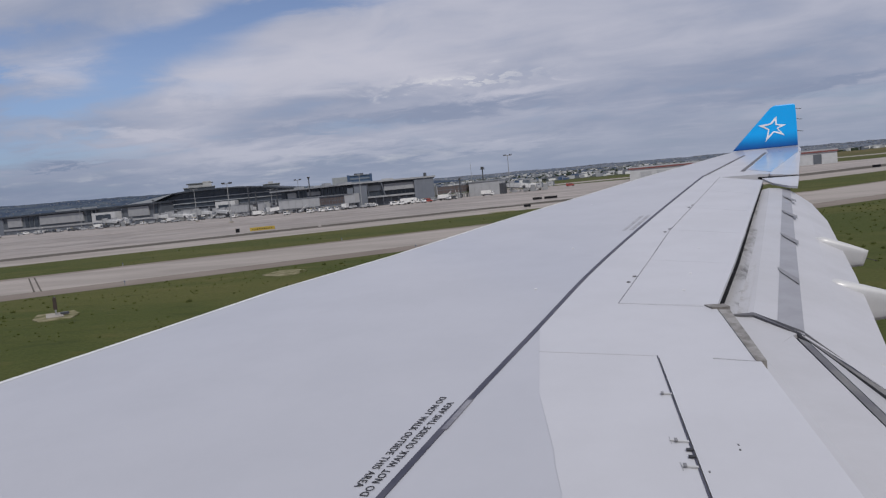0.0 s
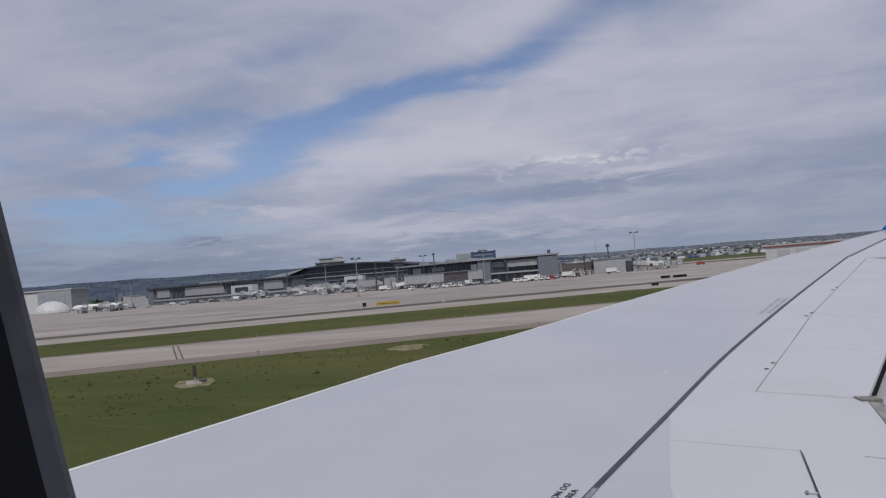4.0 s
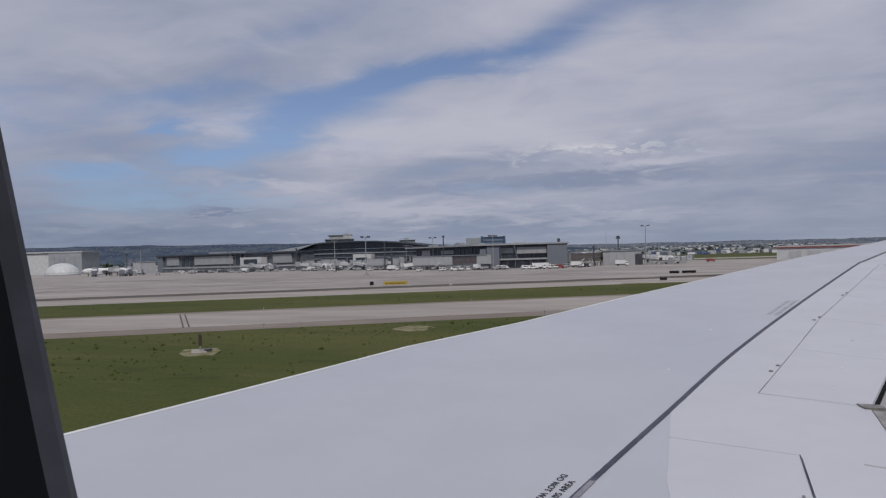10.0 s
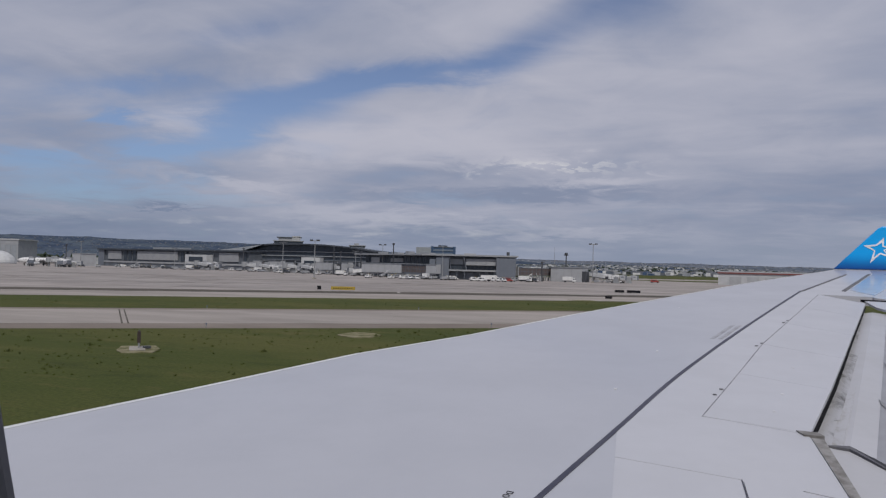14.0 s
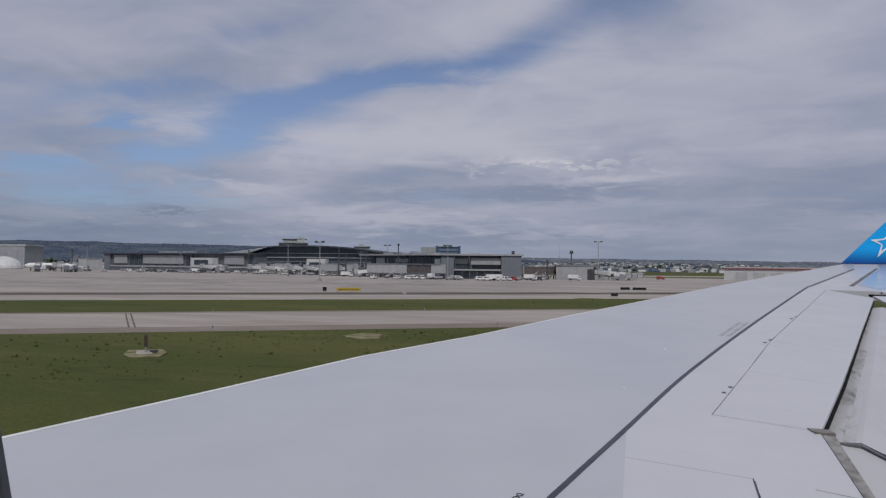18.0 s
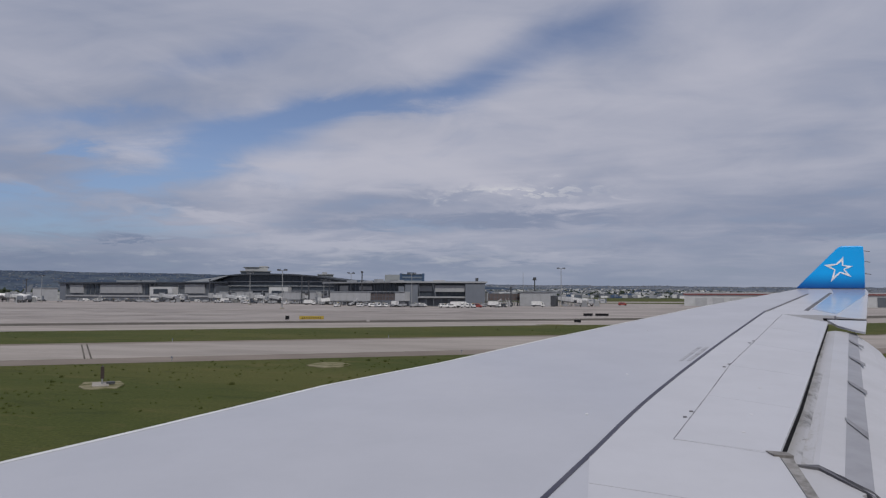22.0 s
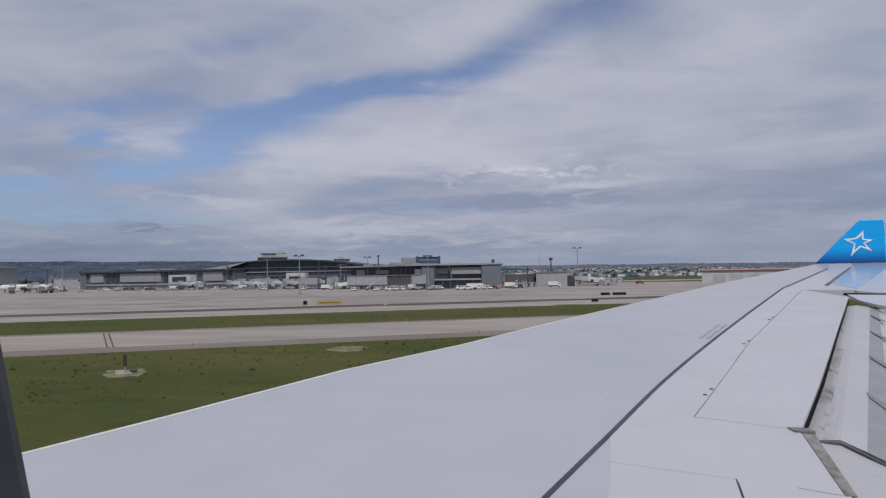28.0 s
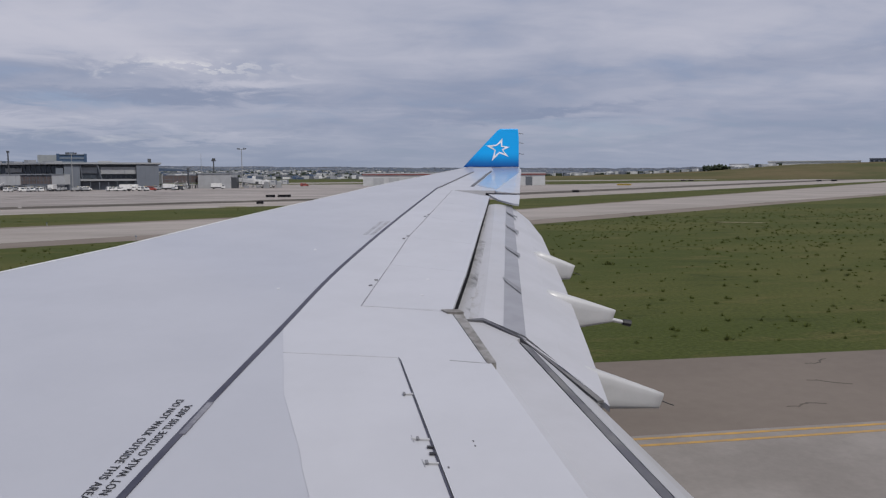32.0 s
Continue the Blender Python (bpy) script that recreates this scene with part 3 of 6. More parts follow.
for x, y in ((2.87, 11.39), (3.504, 13.82), (4.086, 16.1), (4.56, 18.0)):
    part("flap_joint", slab(bmesh.new(), [(x, y + 0.10, 0.180), (x + 0.117, y - 0.55, 0.207), (x + 0.047, y - 0.83, 0.207), (x - 0.035, y - 0.16, 0.180)], 0.004, 0.010), STRAP, wing, "grey strap across the flap band")
part("flap_corner", slab(bmesh.new(), [(1.60, 9.0, 0.14), (1.80, 9.26, 0.15), (2.04, 9.18, 0.148), (2.38, 8.6, 0.205), (2.29, 8.5, 0.20), (1.85, 7.80, 0.16), (1.72, 7.5, 0.10)], 0.05, -0.004), FLAP_PAINT, wing, "white flap corner panel")
part("flap_end_seal", slab(bmesh.new(), [(1.76, 9.2, 0.16), (2.05, 9.2, 0.15), (2.43, 8.62, 0.21), (3.0, 7.5, 0.58), (2.93, 7.5, 0.58), (2.36, 8.58, 0.21), (2.03, 9.1, 0.15)], 0.03, 0.02), SEAL, wing, "dark seal at the flap's inboard end")
flap([(1.72, 7.5, 0.10), (1.85, 7.8, 0.16), (2.30, 8.5, 0.20)], [(1.9, 0.5, 0.10), (2.05, 0.5, 0.16), (2.62, 0.5, 0.24)], "inboard_flap", FLAP_PAINT, "white inboard flap")
flap([(2.33, 8.46, 0.21), (2.42, 8.40, 0.24)], [(2.62, 0.5, 0.25), (2.76, 0.5, 0.28)], "flap_seal", SEAL, "dark seal between the flap panels")
flap([(2.43, 8.38, 0.24), (2.60, 8.1, 0.36), (2.88, 7.4, 0.55)], [(2.77, 0.5, 0.28), (3.1, 0.5, 0.45), (3.5, 0.5, 0.8)], "inboard_flap", FLAP_PAINT, "white trailing half of the inboard flap")

# drooped aileron, tip panel
part("aileron", slab(bmesh.new(), [(4.90, 20.55, 0.0), (4.905, 20.705, 0.0), (6.905, 25.605, 0.0), (7.18, 26.4, 0.01), (5.52, 20.4, 0.03), (5.25, 20.38, 0.02)], 0.06), WHITE_PAINT, wing, "white drooped aileron")
# dark plate added for the shade inside the aileron's gap
part("aileron_gap_shade", slab(bmesh.new(), [(4.55, 20.35, 0.0), (5.52, 20.40, 0.03), (5.50, 20.27, 0.05), (4.60, 20.17, 0.0)], 0.05, -0.02), GAP_BLACK, wing, "dark gap beside the aileron")
part("flap_end_plate", slab(bmesh.new(), [(4.60, 20.15, 0.03), (5.49, 20.25, 0.06), (5.06, 18.75, 0.10), (4.9, 18.9, 0.09), (4.66, 19.4, 0.06)], 0.05), WHITE_PAINT, wing, "white plate at the flap's outer end")
part("tip_skin", slab(bmesh.new(), [(5.63, 27.29), (7.34, 27.3), (7.19, 26.45), (6.94, 25.5), (6.51, 27.28)], 0.10, 0.002), WHITE_PAINT, wing, "white wing tip skin")
part("tip_panel", slab(bmesh.new(), [(4.62, 21.9), (6.12, 26.1), (6.30, 27.27), (7.32, 27.27), (7.17, 26.38), (6.9, 25.58), (5.0, 20.95)], 0.008, 0.006), TIP_PAINT, wing, "glossy white skin panel by the tip")
part("tip_line", slab(bmesh.new(), [(4.40, 21.7), (4.48, 21.6), (6.05, 26.0), (5.98, 26.05)], 0.012, 0.008), SEAL, wing, "short dark line near the tip")


def winglet():
    bm = bmesh.new()
    lean = 0.16
    outline = [(5.27, 6.26), (5.62, 6.62), (6.10, 7.10), (6.50, 7.50), (6.60, 7.60), (6.72, 7.66), (7.30, 7.665), (7.37, 7.64), (7.38, 7.3), (7.36, 6.7), (7.34, 6.26)]
    inner = [bm.verts.new((x, 27.3 + lean * (z - 6.26), z)) for x, z in outline]
    outer = [bm.verts.new(v.co + Vector((0, 0.10, 0))) for v in inner]
    bm.faces.new(inner)
    bm.faces.new(outer[::-1])
    for i in range(len(inner)):
        j = (i + 1) % len(inner)
        bm.faces.new((inner[j], inner[i], outer[i], outer[j]))
    bmesh.ops.recalc_face_normals(bm, faces=bm.faces)
    wl = part("winglet", bm, BLUE, wing, "bright blue winglet, darker at its foot", bevel=0.03)
    for z in (6.75, 7.15, 7.5):
        y = 27.35 + lean * (z - 6.26)
        part("static_wick", tube(bmesh.new(), (7.37, y, z), (7.56, y, z - 0.03), 0.009), RUBBER, wl)
    # outlined five-pointed star
    bm = bmesh.new()

    def ring(scale, k):
        pts = []
        for i in range(10):
            tips, arms = (68, 8, -40, -121, -193, -292), (0.44, 0.43, 0.47, 0.58, 0.47)
            if i % 2 == 0:
                a, r = radians(tips[i // 2]), arms[i // 2] * (scale if i // 2 in (1, 2, 4) else scale * 0.92)
            else:
                a, r = radians((tips[i // 2] + tips[i // 2 + 1]) / 2), 0.165 * (scale ** 0.62)
            pts.append((6.60 + r * math.cos(a), 6.93 + r * math.sin(a)))
        return pts

    def v(p):
        return bm.verts.new((p[0], 27.3 + lean * (p[1] - 6.26) - 0.012, p[1]))

    a, b = [v(p) for p in ring(1.0, 1)], [v(p) for p in ring(0.60, 0)]
    for i in range(10):
        j = (i + 1) % 10
        bm.faces.new((a[i], a[j], b[j], b[i]))
    solid = bmesh.ops.extrude_face_region(bm, geom=bm.faces[:])
    for g in solid["geom"]:
        if isinstance(g, bmesh.types.BMVert):
            g.co.y += 0.014
    bmesh.ops.recalc_face_normals(bm, faces=bm.faces)
    part("star_mark", bm, LOGO_WHITE, wl, "white outlined star")


winglet()


def fairing(a, b, r, end, name="flap_track_fairing", tip=False):
    """A canoe-shaped pod from under the wing to its cut-off tail."""
    bm = bmesh.new()
    a, b = Vector(a), Vector(b)
    way = b - a
    side = Vector((-way.y, way.x, 0)).normalized()
    rows = []
    for i in range(13):
        k = i / 12
        w = (r + (end - r) * k ** 1.1) * (0.6 + 0.4 * min(1.0, k * 4))
        c = a + way * k
        row = []
        for t in range(20):
            u, v = math.cos(t * math.tau / 20), math.sin(t * math.tau / 20)
            f = (abs(u) ** 5 + abs(v) ** 5) ** -0.2          # flat sides, rounded corners
            lean = way.normalized() * (0.35 * w * f * v * k)
            row.append(bm.verts.new(c + side * w * 0.42 * f * u + Vector((0, 0, w * f * v)) + lean))
        rows.append(row)
    for p, q in zip(rows, rows[1:]):
        for t in range(20):
            u = (t + 1) % 20
            bm.faces.new((p[t], p[u], q[u], q[t])).smooth = True
    bm.faces.new(rows[0][::-1])
    bm.faces.new(rows[-1])
    bmesh.ops.recalc_face_normals(bm, faces=bm.faces)
    ob = part(name, bm, FAIRING, wing, "white pod under the flap")
    if tip:
        n0, n1 = b + Vector((0, 0, -0.06)), b + way.normalized() * 0.16 + Vector((0, 0, -0.085))
        part("drain_pipe", tube(bmesh.new(), n0 - way * 0.02, n1, 0.035, 0.03), FAIRING, ob, "white stub pipe")
        part("drain_nozzle", tube(bmesh.new(), n1, n1 + way.normalized() * 0.13 + Vector((0, 0, -0.015)), 0.05, 0.055), RUBBER, ob, "black nozzle")
    else:
        part("static_wick", tube(bmesh.new(), b, b + way.normalized() * 0.18 + Vector((0, 0, -0.03)), 0.006), RUBBER, ob)
    return ob


fairing((2.2, 8.5, 3.66), (4.12, 8.50, 3.23), 0.40, 0.10)
fairing((3.25, 11.5, 3.86), (4.66, 11.40, 3.73), 0.42, 0.10, tip=True)
fairing((4.0, 14.25, 4.24), (4.90, 14.12, 4.09), 0.36, 0.14)


def stencil(text, a, b, size, mat, flip=False):
    """Letters lying on the skin, their foot along the line from a to b."""
    curve = bpy.data.curves.new("stencil_text", "FONT")
    curve.body, curve.size, curve.extrude, curve.space_character = text, size, 0.0015, 1.12
    curve.materials.append(mat)
    ob = new("stencil_text", curve)
    a, b = skin(*a), skin(*b)
    along_x = (b - a).normalized()
    up = Vector((0, -RISE, 1)).normalized()
    along_y = up.cross(along_x)
    ob.matrix_world = Matrix.Translation(a + up * 0.006) @ Matrix((along_x, along_y, up)).transposed().to_4x4()
    ob.parent = wing
    ob["label"] = "black stencilled walking warning"
    return ob


STEN = "DO NOT WALK OUTSIDE THIS AREA"
part("worn_line", slab(bmesh.new(), [(-1.088, 5.95), (-0.950, 6.55), (-0.903, 6.55), (-1.041, 5.95)], 0.012, 0.0095), FADED, wing, "worn grey stretch of the walkway line")
stencil(STEN, (-1.435, 4.88), (-1.035, 6.65), 0.092, STENCIL)
stencil(STEN, (-1.215, 6.66), (-1.60, 4.90), 0.092, STENCIL)
for dx in (-0.17, -0.30):
    y = 14.35
    for n in (0.11, 0.16, 0.20, 0.33, 0.19, 0.21):
        x0, x1 = 1.16 + (y - 14.35) * 0.301, 1.16 + (y + n - 14.35) * 0.301
        part("faded_lettering", slab(bmesh.new(), [(x0 + dx, y), (x1 + dx, y + n), (x1 + dx + 0.075, y + n), (x0 + dx + 0.075, y)], 0.01, 0.004), PALE, wing)
        y += n + 0.055
for x, y in ((-0.05, 13.0), (0.35, 17.8), (1.9, 12.3), (1.35, 9.85), (1.55, 10.7), (-0.55, 10.4)):
    part("fastener", slab(bmesh.new(), [(x, y), (x + 0.035, y), (x + 0.035, y + 0.05), (x, y + 0.05)], 0.01, 0.010), RIVET, wing)
for x, y in ((1.165, 5.51), (1.162, 5.43), (0.903, 5.12), (0.0, 19.2)):
    part("fastener", slab(bmesh.new(), [(x, y), (x + 0.012, y), (x + 0.012, y + 0.022), (x, y + 0.022)], 0.01, 0.010), SEAL, wing)
part("panel_seam", slab(bmesh.new(), [(-0.36, 7.80), (0.79, 7.50), (0.79, 7.492), (-0.36, 7.792)], 0.01, 0.003), FAINT, wing)
part("panel_seam", slab(bmesh.new(), [(1.30, 7.352), (1.70, 7.198), (1.70, 7.191), (1.30, 7.346)], 0.01, 0.0075), FAINT, wing)
part("panel_seam", slab(bmesh.new(), [(0.54, 9.455), (1.55, 9.12), (1.55, 9.112), (0.54, 9.447)], 0.01, 0.006), FAINT, wing)


def fuselage():
    """The cabin's side round the camera, with one opening for the window, and the gear that carries it."""
    # side wall as a plate with a rounded opening; the window is the way out
    hole = []
    for k in range(40):
        a = k / 40 * math.tau
        cx, sz = math.cos(a), math.sin(a)
        p = 5.0
        r = (abs(cx) ** p + abs(sz) ** p) ** (-1 / p)
        z = 6.08 + 0.66 * r * sz
        hole.append((0.09 + 0.53 * r * cx - 0.24 * (z - 5.95) * (1 if cx < 0 else 0.0), z))
    def ring(bm, pts, y):
        return [bm.verts.new((x, y, z)) for x, z in pts]
    def grown(pts, d):
        return [(0.09 + (x - 0.09) * (1 + d), 6.08 + (z - 6.08) * (1 + d * 1.2)) for x, z in pts]
    def band(name, profiles, mat, label):
        bm = bmesh.new()
        rings = [ring(bm, pts, y) for pts, y in profiles]
        for p, q in zip(rings, rings[1:]):
            for i in range(40):
                j = (i + 1) % 40
                bm.faces.new((p[i], p[j], q[j], q[i]))
        bmesh.ops.recalc_face_normals(bm, faces=bm.faces)
        return part(name, bm, mat, wing, label)
    band("window_bezel", [(grown(hole, 0.008), 0.40), (grown(hole, -0.018), 0.412), (grown(hole, -0.020), 0.418), (grown(hole, 0.01), 0.425)], BEZEL, "pale window rim")
    band("window_gasket", [(grown(hole, 0.062), 0.362), (grown(hole, 0.045), 0.374), (grown(hole, 0.008), 0.40)], GASKET, "black window gasket")
    outer = []
    for x, z in hole:
        ax, az = (x - 0.09) / 0.62, (z - 6.08) / 0.67
        m = max(abs(ax), abs(az))
        outer.append((0.09 + ax / m * 13.0, 6.08 + az / m * 1.5))
    band("cabin_wall", [(grown(hole, 0.058), 0.366), (grown(hole, 0.09), 0.350), (outer, 0.30)], CABIN, "grey cabin wall liner")
    bm = bmesh.new()
    rows = []
    for x in (-13.0, 13.0):
        row = []
        for k in range(33):
            a = radians(22 + k / 32 * 322)
            row.append(bm.verts.new((x, -2.35 + 2.82 * math.cos(a), 5.55 + 2.82 * math.sin(a))))
        rows.append(row)
    for k in range(32):
        if k in (10, 11, 12, 13, 14):          # unseen slot along the far side's windows, opened wide to light the liner
            continue
        bm.faces.new((rows[0][k], rows[0][k + 1], rows[1][k + 1], rows[1][k]))
    bm.faces.new(rows[0])
    bm.faces.new(rows[1][::-1])
    part("fuselage", bm, WHITE_PAINT, wing, "plain white fuselage")
    gear = part("landing_gear", tube(bmesh.new(), (0.2, 2.6, 3.3), (0.2, 2.6, GROUND + 0.7), 0.2), DIRTY, wing, "landing gear leg")
    for x in (-0.6, 1.0):
        for y in (2.2, 3.0):
            part("wheel", tube(bmesh.new(), (x, y - 0.2, GROUND + 0.69), (x, y + 0.2, GROUND + 0.69), 0.69, sides=20), RUBBER, gear)
    part("bogie", tube(bmesh.new(), (-0.6, 2.6, GROUND + 0.69), (1.0, 2.6, GROUND + 0.69), 0.12), DIRTY, gear)


fuselage()

# ---- ground ----
def sheet(name, points, z, mat, label, category, kind="structure", thick=0.3):
    bm = bmesh.new()
    top = [bm.verts.new((x, y, GROUND + z)) for x, y in points]
    low = [bm.verts.new((x, y, GROUND + z - thick)) for x, y in points]
    bm.faces.new(top)
    for i in range(len(top)):
        j = (i + 1) % len(top)
        bm.faces.new((top[j], top[i], low[i], low[j]))
    bmesh.ops.recalc_face_normals(bm, faces=bm.faces)
    if bm.faces[0].normal.z < 0:
        bmesh.ops.reverse_faces(bm, faces=bm.faces)
    return tagged(ob_from(name, bm, mat), label, category, "", kind)


LANE = 33.4                        # the taxiways run aft and outwards at this angle


def lane(u, v):
    """A point by its way u along the taxiways and v across them."""
    c, s = math.cos(radians(LANE)), math.sin(radians(LANE))
    return (u * c - v * s, u * s + v * c)


# where each edge of the pavements passes the wing tip, and its heading from there on
AFT = {78: (26.4, 95.9, 37.3), 84: (29.0, 105.2, 37.3), 107: (38.0, 138.0, 43.7), 110: (38.9, 141.4, 43.8), 145: (55.1, 200.0, 41.8), 168: (65.6, 238.4, 43.9), 181: (73.7, 267.8, 44.8)}


def strip(name, v0, v1, z, mat, label, category="taxiway", u0=-1500):
    """A pavement between two edges, named by their way across; it bends gently abreast of the wing and widens aft."""
    edges = []
    for v in (v0, v1):
        x, y, turn = AFT[v]
        u = v * math.tan(radians(LANE - 5.0))             # abreast of the wing, a little forward of straight out
        far = 2600.0
        edges.append([lane(u0, v), lane(u, v), (x, y), (x + far * math.cos(radians(turn)), y + far * math.sin(radians(turn)))])
    bm = bmesh.new()
    low, high = [[bm.verts.new((x, y, GROUND + z)) for x, y in row] for row in edges]
    for k in range(3):
        bm.faces.new((low[k], low[k + 1], high[k + 1], high[k]))
    bmesh.ops.recalc_face_normals(bm, faces=bm.faces)
    if bm.faces[0].normal.z < 0:
        bmesh.ops.reverse_faces(bm, faces=bm.faces)
    return tagged(ob_from(name, bm, mat), label, category, "", "structure")


sheet("ground", [(-4500, -4500), (4500, -4500), (4500, 4500), (-4500, 4500)], 0.0, GRASS, "green airfield grass with darker tufts", "grass", thick=1.0)
strip("taxiway_shoulder", 78, 84, 0.012, SHOULDER, "brown asphalt shoulder of the taxiway")
strip("taxiway", 84, 107, 0.02, CONCRETE, "pale worn concrete taxiway")
strip("taxiway_far_edge", 107, 110, 0.012, SHOULDER, "brown asphalt edge of the taxiway")
strip("far_taxiway", 145, 168, 0.02, CONCRETE, "pale concrete taxiway by the apron")
strip("verge", 168, 181, 0.012, DIRT, "dark worn verge between taxiway and apron")
sheet("own_taxiway", [(-400, -120), (900, -120), (900, 17.6), (-400, 17.6)], 0.02, OWN_CONCRETE, "pale concrete taxiway beneath the wing", "taxiway")
sheet("own_shoulder", [(-400, 17.6), (900, 17.6), (900, 25), (5, 25), (-30, 20.5), (-400, 20.5)], 0.016, OWN_SHOULDER, "brown asphalt shoulder under the wing", "taxiway")
for y in (16.85, 17.3):
    sheet("edge_line", [(-400, y), (900, y), (900, y + 0.13), (-400, y + 0.13)], 0.027, YELLOW, "yellow painted double edge line", "road marking", thick=0.004)
sheet("apron", [lane(-900, 181), lane(97.8, 181), AFT[181][:2], (640, 830), (400, 660), (150, 462), (60, 520), (-900, 640), (-1100, 400)], 0.02, APRON, "broad pale concrete apron", "apron")

sheet("far_field_taxiway", [(-60, 560), (420, 760), (470, 850), (-70, 640)], 0.018, CONCRETE, "pale concrete taxiway in the far field", "taxiway")

# ---- materials of the airport ----
DARK_WALL = material("dark_cladding", (0.105, 0.118, 0.138), 0.5, other=(0.088, 0.10, 0.118), scale=0.15, fine=3, spread=0.1)
SLATE = material("slate_cladding", (0.135, 0.152, 0.182), 0.55, other=(0.12, 0.136, 0.165), scale=0.2, fine=3, spread=0.1)
PANEL = material("pale_panel", (0.29, 0.30, 0.315), 0.5, other=(0.25, 0.26, 0.28), scale=0.2, fine=2, spread=0.08)
LIGHT = material("light_cladding", (0.375, 0.385, 0.405), 0.6, other=(0.33, 0.34, 0.355), scale=0.3, fine=2, spread=0.1)
WHITEW = material("white_wall", (0.47, 0.48, 0.495), 0.6, other=(0.41, 0.42, 0.43), scale=0.3)
GLASS = material("tinted_glass", (0.035, 0.045, 0.06), 0.15, other=(0.05, 0.06, 0.075), scale=0.4)
ROOF = material("metal_roof", (0.27, 0.29, 0.315), 0.5, other=(0.23, 0.25, 0.275), scale=0.2)
ROOFD = material("dark_roof", (0.058, 0.067, 0.083), 0.6, other=(0.048, 0.056, 0.07), scale=0.2, specular=0.25)
BROWN = material("brown_panel", (0.108, 0.086, 0.083), 0.5, other=(0.085, 0.068, 0.066), scale=0.5)
STEEL = material("steel", (0.30, 0.31, 0.32), 0.5, metal=0.3)
DARKSTEEL = material("dark_steel", (0.06, 0.065, 0.075), 0.5)
BLUEG = material("blue_glass", (0.045, 0.080, 0.150), 0.3, other=(0.055, 0.095, 0.175), scale=0.3)
BLUE_BAND = material("blue_band", (0.16, 0.20, 0.26), 0.4)
TAN = material("tan_wall", (0.36, 0.29, 0.22), 0.7)
CAR_WHITE = material("white_vehicle", (0.72, 0.72, 0.72), 0.4)
CAR_RED = material("red_vehicle", (0.30, 0.045, 0.035), 0.5)
TYRE = material("tyre", (0.02, 0.02, 0.02), 0.8)
SIGN_YELLOW = material("yellow_sign", (0.40, 0.29, 0.04), 0.6)
SIGN_BLACK = material("black_sign", (0.010, 0.010, 0.013), 0.7, specular=0.2)
JOINT = material("slab_joint", (0.27, 0.25, 0.23), 0.9)
PAD = material("concrete_pad", (0.30, 0.28, 0.25), 0.9, scale=1.0, fine=10)
POST_BROWN = material("brown_post", (0.055, 0.042, 0.038), 0.7, specular=0.2)
PAD_WORN = material("overgrown_pad", (0.225, 0.205, 0.135), 0.95, other=(0.085, 0.086, 0.034), scale=0.9, fine=6, spread=0.4, specular=0.1)
RED_TRIM = material("red_trim", (0.20, 0.055, 0.05), 0.6)
LEAF = material("far_leaves", (0.030, 0.042, 0.030), 0.95, other=(0.045, 0.055, 0.035), scale=0.2, fine=2, spread=0.5, specular=0.1)
# far houses carry the distance haze in their grey-blue colour
HOUSE = material("hazy_houses", (0.21, 0.22, 0.25), 0.9, other=(0.13, 0.14, 0.16), scale=0.01)
HOUSE_DIM = material("dim_houses", (0.10, 0.115, 0.14), 0.9, other=(0.14, 0.15, 0.17), scale=0.01)
TOWN = material("far_town", (0.42, 0.43, 0.45), 0.8, other=(0.10, 0.12, 0.15), scale=0.012, fine=0.2, spread=0.4)
TOWN_GREEN = material("town_green", (0.060, 0.072, 0.052), 1.0, other=(0.095, 0.10, 0.085), scale=0.02, fine=0.12, spread=0.6, specular=0.0)
FIELD = material("brown_field", (0.125, 0.106, 0.064), 1.0, other=(0.080, 0.086, 0.045), scale=0.008, fine=0.1, spread=0.3, specular=0.0)


def plot(name, p, q, label, category, group=""):
    """An empty at p whose x runs along the front towards q, y away from the taxiways. Returns it and the front's length."""
    ob = thing(name, label, category, group)
    way = q - p
    ob.matrix_world = Matrix.Translation(p) @ Matrix.Rotation(math.atan2(way.y, way.x), 4, "Z")
    return ob, way.length


def bit(name, parent, x0, x1, y0, y1, z0, z1, mat, label="", turn=0.0):
    """A block of a building in its own measure."""
    return part(name, box(bmesh.new(), ((x0 + x1) / 2, (y0 + y1) / 2, z0), (abs(x1 - x0), abs(y1 - y0), z1 - z0), turn), mat, parent, label)


